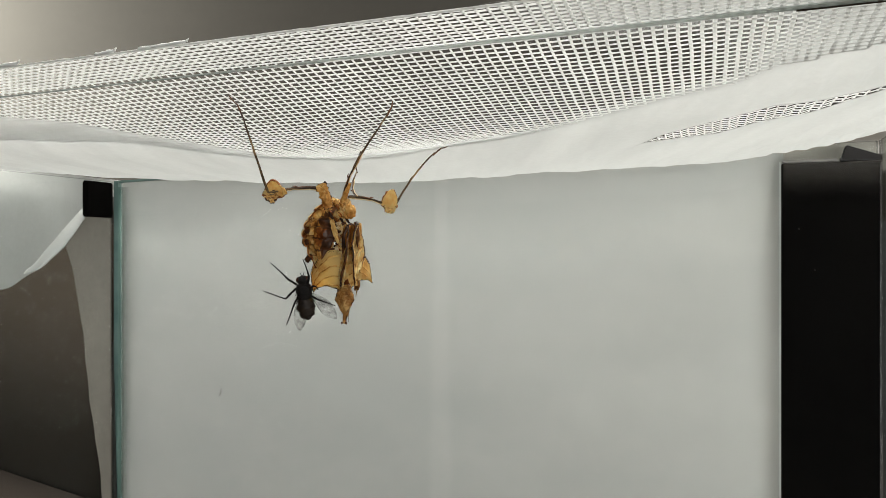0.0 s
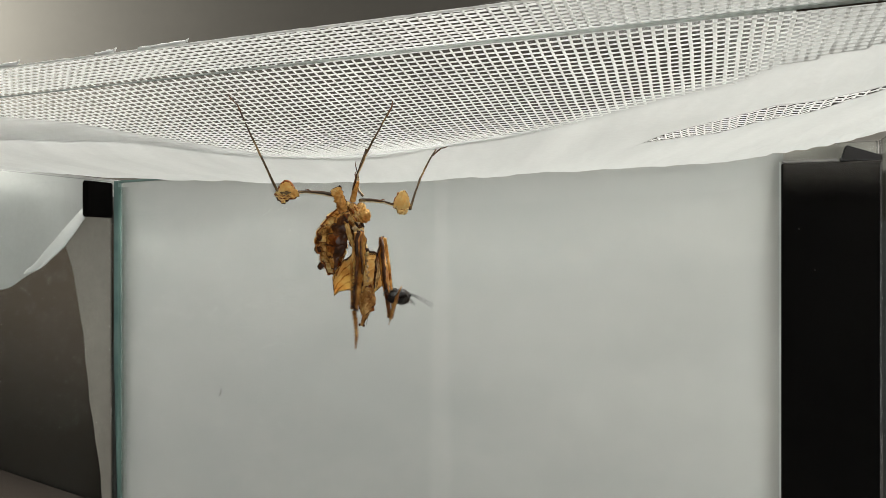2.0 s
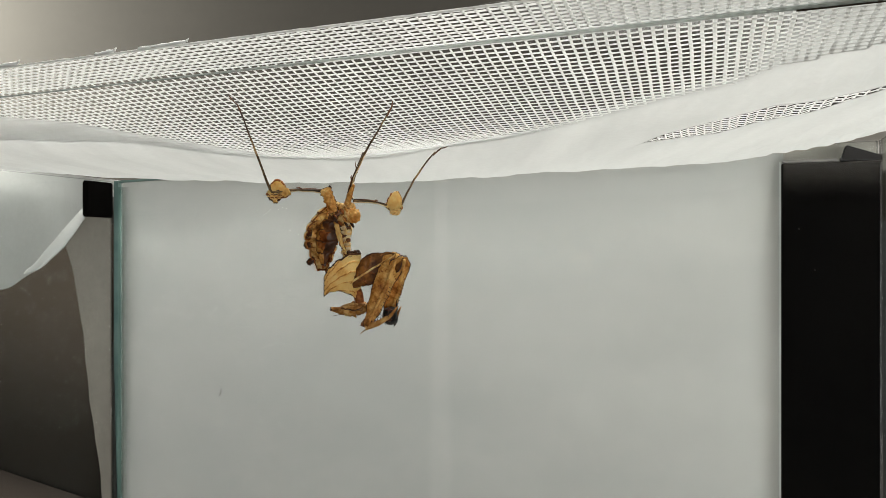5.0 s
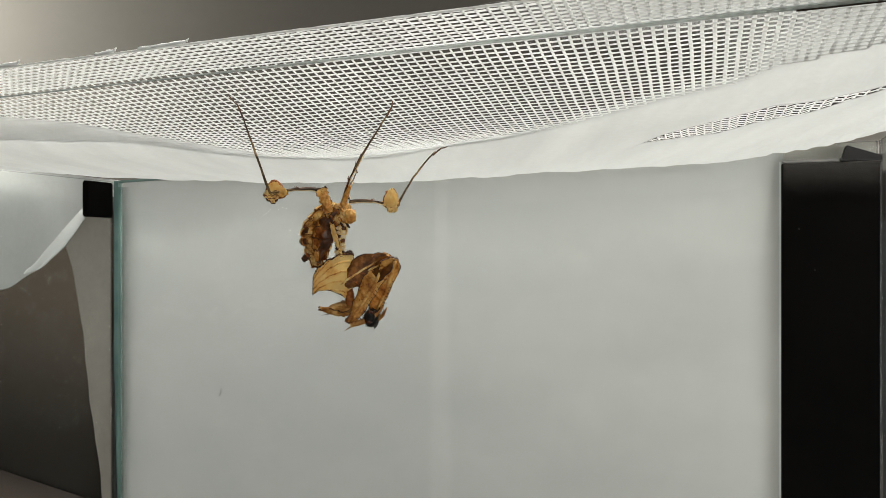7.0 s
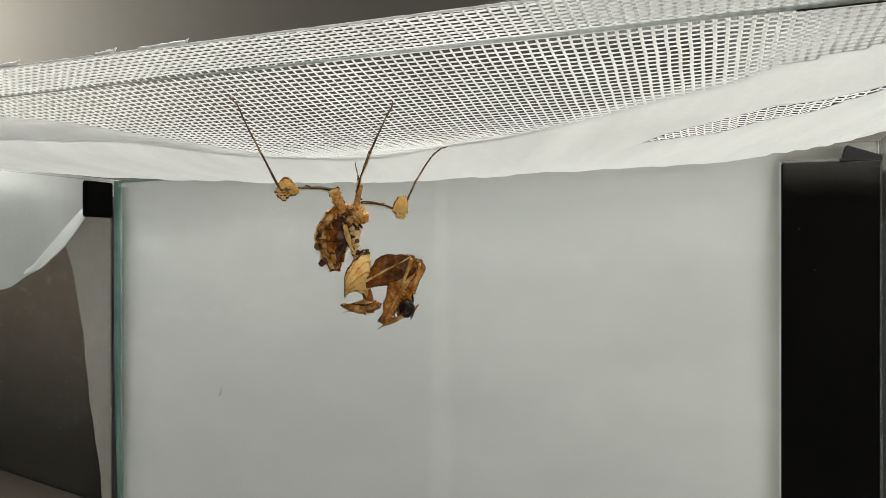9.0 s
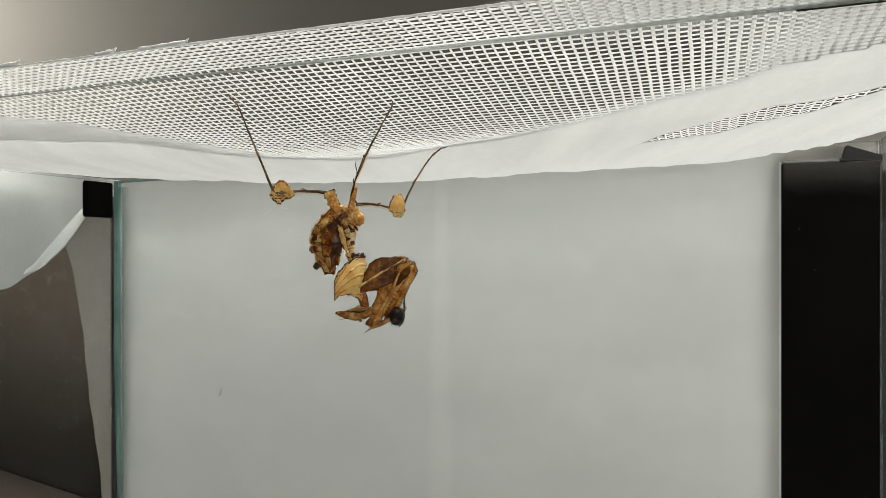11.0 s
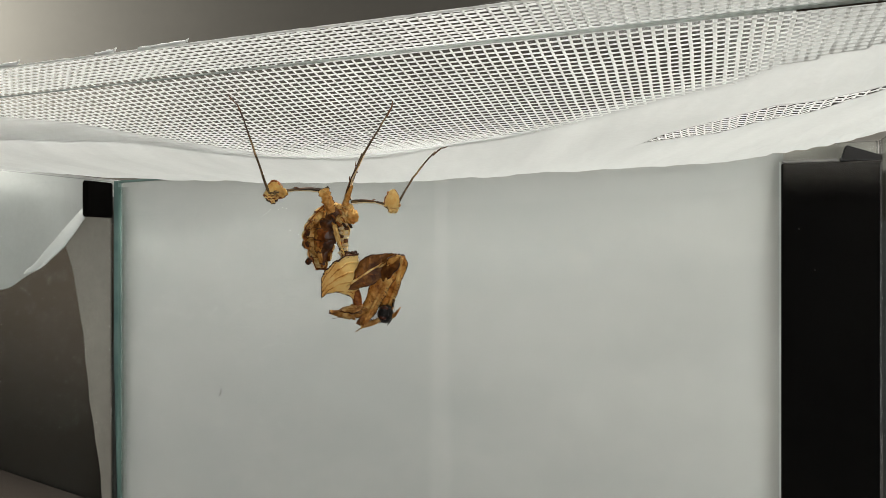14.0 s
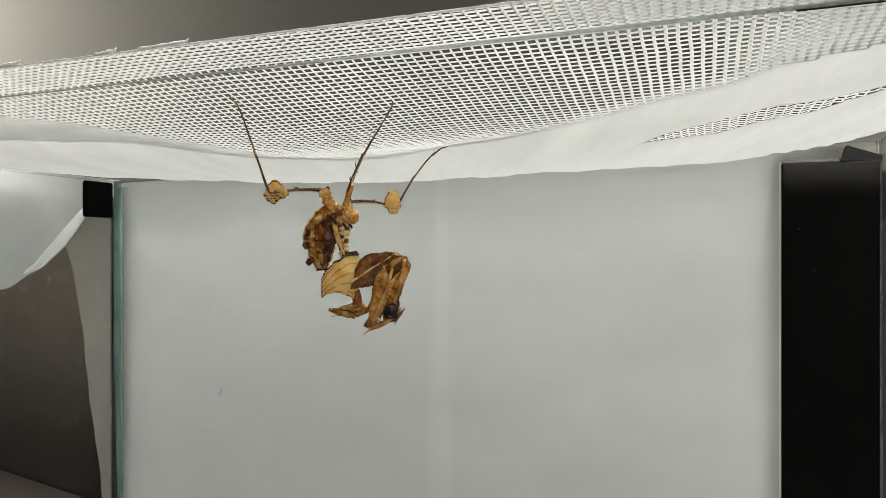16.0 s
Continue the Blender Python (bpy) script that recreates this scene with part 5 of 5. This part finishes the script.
    # clinging legs
    hip = {"left": [(0, -20.6, 10.1), (0.5, -20.5, 10.1), (1, -19.8, 10.0), (1.3, -18.8, 10.0), (1.5, -18.2, 9.9),
     (1.7, -18.2, 9.5), (1.9, -18.2, 8.9), (2, -18.4, 8.9), (2.2, -19.2, 9.7), (2.5, -18.8, 9.8),
     (2.8, -20.1, 10.1), (3.5, -20.1, 10.0), (4.2, -20.2, 9.8), (6.3, -19.4, 9.1), (7, -20.4, 9.8),
     (7.3, -20.9, 10.4), (7.5, -20.8, 10.8), (8, -20.2, 9.9), (8.5, -19.3, 9.7), (9, -18.4, 9.8),
     (9.2, -18.3, 9.8), (11.3, -19.5, 9.1), (12, -20.5, 9.9), (16, -20.3, 9.7)],
           "right": [(0, -16.7, 8.9), (0.5, -16.6, 8.9), (1, -16.0, 8.7), (1.3, -15.2, 8.7), (1.5, -14.4, 9.3),
     (1.7, -14.4, 9.1), (1.9, -14.4, 8.3), (2, -14.8, 8.3), (2.2, -15.0, 8.5), (2.5, -15.0, 8.9),
     (2.8, -16.0, 8.7), (3.5, -15.9, 8.9), (4.2, -16.0, 8.6), (6.3, -15.6, 7.7), (7, -16.5, 8.0),
     (7.3, -17.0, 8.5), (7.5, -16.8, 9.1), (8, -16.2, 8.3), (8.5, -15.2, 7.9), (9, -14.4, 7.9),
     (9.2, -14.3, 7.9), (11.3, -15.5, 7.5), (12, -16.3, 8.1), (16, -16.1, 8.0)],
           "middle": [(0, -17.6, 8.3), (1, -16.6, 8.3), (1.3, -15.8, 8.5), (1.5, -15.8, 9.1), (1.7, -15.8, 8.9),
     (1.9, -15.8, 8.7), (2, -15.9, 8.5), (2.2, -16.2, 8.5), (2.5, -16.0, 8.3), (2.8, -16.9, 8.5),
     (3.5, -17.0, 8.5), (4.2, -17.0, 8.3), (6.3, -16.6, 7.5), (7, -17.6, 7.8), (7.3, -18.0, 8.3),
     (7.5, -17.8, 8.9), (8, -17.0, 8.1), (8.5, -16.2, 7.7), (9, -15.2, 7.9), (9.2, -15.1, 7.9),
     (11.3, -16.5, 7.3), (12, -17.3, 7.9), (16, -17.1, 7.8)],
           "rear": [(0, -15.2, 8.9), (1, -15.2, 9.1), (1.3, -14.8, 8.9), (1.5, -14.0, 9.2), (1.7, -14.0, 9.2),
     (1.9, -14.0, 9.1), (2, -14.2, 9.1), (2.2, -14.8, 8.9), (2.5, -15.2, 8.7), (2.8, -16.0, 8.9),
     (3.5, -16.2, 9.1), (4.2, -16.2, 8.9), (6.3, -15.8, 8.1), (7, -16.6, 8.5), (7.3, -16.7, 9.1),
     (7.5, -16.8, 9.5), (8, -16.2, 8.7), (8.5, -15.4, 8.5), (9, -14.4, 8.5), (9.2, -14.3, 8.5),
     (11.3, -15.6, 7.9), (12, -16.5, 8.5), (16, -16.3, 8.4)]}
    knee = {"left": [(0, -31.2, 10.5), (0.5, -30.9, 10.5), (1, -30.3, 10.6), (1.3, -29.4, 10.6), (1.5, -29.0, 10.7),
     (2, -29.4, 10.5), (2.5, -29.6, 10.3), (3, -30.4, 10.8), (3.5, -30.8, 10.9), (4.2, -30.9, 10.6),
     (6.3, -30.3, 10.5), (7, -30.9, 10.4), (7.5, -31.1, 10.9), (8, -30.8, 10.5), (8.5, -29.8, 10.7),
     (9, -29.0, 11.0), (9.2, -28.9, 11.0), (11.3, -30.4, 10.4), (12, -31.1, 10.4), (16, -31.0, 10.4)],
            "right": [(0, -8.7, 7.3), (0.5, -8.5, 7.2), (1, -7.9, 7.0), (1.3, -7.2, 7.2), (1.5, -5.6, 8.5),
     (1.7, -5.4, 8.3), (2, -5.8, 7.0), (2.5, -6.9, 7.6), (3, -7.9, 7.3), (3.5, -8.0, 7.1),
     (4.2, -8.0, 7.3), (6.3, -7.4, 6.5), (7, -8.2, 7.5), (7.5, -8.6, 8.3), (8, -8.2, 7.3),
     (8.5, -7.8, 6.6), (9, -7.2, 6.4), (9.2, -7.1, 6.4), (11.3, -7.6, 6.7), (12, -8.4, 7.5),
     (16, -8.2, 7.3)],
            "middle": [(0, -14.4, 16.9), (1, -14.0, 16.9), (1.5, -13.0, 17.9), (2, -13.6, 16.9), (2.5, -13.8, 16.9),
     (3.5, -14.1, 16.9), (6.5, -14.0, 16.3), (7.5, -14.4, 17.3), (9, -12.8, 17.3), (9.2, -12.8, 17.3),
     (11.5, -14.0, 16.3), (12, -14.2, 16.7), (16, -14.1, 16.6)],
            "rear": [(0, -15.8, 12.3), (1, -16.0, 12.3), (1.5, -14.4, 14.1), (2, -15.0, 12.6), (2.5, -15.6, 12.3),
     (3.5, -15.9, 12.1), (6.5, -15.8, 11.6), (7.5, -16.2, 12.3), (9, -15.0, 12.3), (9.2, -15.0, 12.3),
     (11.5, -15.7, 11.6), (12, -16.0, 11.9), (16, -16.0, 11.9)]}
    foot = {"left": (-37.9, 27.1, -7), "middle": (-8.9, 26.1, -10), "right": (0.8, 18.1, 14), "rear": (-15.4, 15.5, 22)}
    end = {"left": (-35.3, 23.0, -7), "middle": (-9.9, 23.7, -10), "right": (-1.4, 17.2, 14), "rear": (-15.2, 13.9, 22)}
    hub = Matrix.Translation(-HUB)

    eye = Vector((0, 0, EYE_Z))

    def chain(a, b, length, near):
        """The far end of a limb from a, seen in line with b, nearer to the eye or farther so that the limb keeps its length."""
        way = (b - eye).normalized()
        mid = (a - eye).dot(way)
        off = (a - eye - way * mid).length
        if off >= length * U:
            return a + (eye + way * mid - a).normalized() * length * U
        return eye + way * (mid - near * math.sqrt((length * U) ** 2 - off * off))

    keys = {}

    def key(ob, t, m):
        keys.setdefault(ob, []).append((t, hub @ m))

    for t in times:
        k, s, n, c = (spot(*track(r, t)) for r in (knob, top, nape, crown))
        psi = track(yaw, t)[0]
        key(thorax, t, Matrix.Translation(k - Vector((1.0 * U, 0, 0))))
        root = spot(*track(hip["left"], t), 0) + Vector((1.65 * U, 0.4 * U, -2.5 * U))
        a = spot(*track(tip, t)) - root
        lean = math.degrees(math.atan2(-a.x, -a.z)) - 5
        key(abdomen, t, Matrix.Translation(root) @ pose(0, 0, 0, 0, lean, -18 + 0.1 * (psi - 66)))
        turned = min(1, max(0, (psi - 15) / 50))
        key(neck, t, bone(k + Vector((-1.6, 0.3, -1.4)) * U, s + Vector((0, 0.3, 0)) * U))
        s = s + Vector((2.5 * turned * U, 0, -0.4 * turned * U))
        d = n - s
        key(shield, t, Matrix.Translation(s) @ pose(0, 0, 0, 0, math.degrees(math.atan2(-d.x, -d.z)), psi))
        key(head, t, bone(n + Vector((1.4 * turned * U, -0.3 * U, 0)), c + Vector((0, -0.3 * U, 0)), min(psi, 85)))
        for (coxa, femur, tibia), r, e, w, h, roll, dy, near in ((leg_near, n_root, n_elbow, n_wrist, n_hook, fold, -1.2, 1), (leg_far, f_root, f_elbow, f_wrist, f_hook, f_fold, -0.2 + 1.9 * min(1, t / 2.8), 1)):
            a = spot(*track(r, t), dy)
            b = chain(a, spot(*track(e, t), dy), COXA, near)
            f = chain(b, spot(*track(w, t), dy), FEMUR, -near)
            g = chain(f, spot(*track(h, t), dy), TIBIA, near)
            turn = track(roll, t)[0]
            key(coxa, t, bone(a, b, turn))
            key(femur, t, bone(b, f, turn))
            key(tibia, t, bone(f, g, turn))
        for name, (thigh, shin) in LEGS.items():
            fx, fz, fy = foot[name]
            ex, ez, ey = end[name]
            a = spot(*track(hip[name], t)) + (Vector((-0.5, 0, 0.5)) * U if name == "left" else Vector((0, 0, 0.3)) * U)
            m = spot(*track(knee[name], t), fy * 0.45)
            if name == "left":
                m += Vector((0.25, 0, -0.6)) * U
            z = spot(ex, ez, ey)
            key(thigh, t, bone(a, m, 180 if name == "left" else 0))
            key(shin, t, bone(m, z))
    for name, ob in FEET.items():
        fx, fz, fy = foot[name]
        here = hub @ Matrix.Translation(spot(fx, fz, fy))
        keys[ob] = [(0, here), (16, here)]
    for ob, rows in keys.items():
        walk(ob, rows)

    flight = [(t, Matrix.Translation(spot(x, z, dy)) @ pose(0, 0, 0, 0, -turn, 0) @ pose(0, 0, 0, 0, 0, pitch) @ pose(0, 0, 0, spin)) for t, x, z, dy, turn, spin, pitch in
              [(0, -24.5, -7.7, -3, 97, 0, 0), (0.5, -24.4, -7.7, -3, 97, 0, 0), (0.6, -23.7, -7.8, -3, 82, 0, 0), (0.7, -23.1, -7.6, -3, 78, 0, 0), (0.8, -22.1, -6.2, -3, 77, 0, 0),
     (1.3, -22.0, -6.2, -3, 75, 0, 0), (1.4, -18.8, -6.3, -4, 78, 20, 0), (1.45, -16.9, -6.4, -5, 140, 50, 0), (1.5, -15.5, -7.1, -5, 198, 70, 0), (1.6, -12.0, -6.6, -4, 230, 80, -45),
     (1.7, -9.0, -6.1, -4, 219, 80, -40), (1.8, -7.6, -7.2, -3, 204, 80, -55), (1.9, -7.5, -7.7, -3, 195, 80, -75), (2, -8.2, -8.5, -3, 176, 80, -75), (2.1, -8.1, -9.1, -2, 140, 80, -75),
     (2.2, -6.0, -9.4, -2, 142, 80, -70), (2.3, -4.2, -9.0, -2, 150, 80, -65), (2.4, -2.6, -10.8, -2, 162, 80, -60), (2.5, -2.9, -11.1, -2, 158, 80, -60), (2.6, -6.0, -11.1, -2, 140, 80, -50),
     (2.7, -8.4, -10.9, -1, 130, 80, -50), (2.8, -7.2, -10.6, -1, 118, 80, -50), (3, -6.0, -10.8, -1, 115, 80, -50), (3.2, -4.2, -11.9, -1, 110, 80, -55), (3.5, -8.2, -11.0, -1, 100, 80, -84),
     (4.2, -9.4, -11.2, -1, 100, 80, -84), (6.3, -10.2, -12.3, -1, 90, 80, -84), (6.7, -11.6, -12.1, -1, 90, 80, -84), (7, -12.8, -12.1, -1, 90, 80, -84), (7.3, -8.7, -10.7, -1, 100, 80, -84),
     (7.5, -12.0, -11.6, -1, 90, 80, -84), (8, -9.6, -11.4, -1, 100, 80, -84), (8.5, -7.6, -11.2, -1, 100, 80, -84), (9, -6.5, -10.4, -1, 100, 80, -84), (9.2, -6.2, -10.4, -1, 100, 80, -84),
     (11.3, -9.0, -11.9, -1, 90, 80, -84), (12, -10.4, -11.6, -1, 90, 80, -84), (15, -10.3, -11.2, -1, 90, 80, -84), (15.5, -10.8, -11.0, -1, 92, 80, -84), (16, -9.2, -11.2, -1, 95, 80, -84)]]
    walk(fly, flight)
    for ob, rest, sweep in SWEPT:
        late = "leg" in ob.name and abs(sweep) > 80
        folded = pose(0, 0, 0, 0, sweep, 0) @ rest
        half = pose(0, 0, 0, 0, sweep / 2, 0) @ rest
        walk(ob, [(0, rest), (1.3, rest), (1.6, rest if late else folded), (2.6, rest if late else folded), (2.9, half if late else folded), (3.2, folded), (16, folded)])


motions()
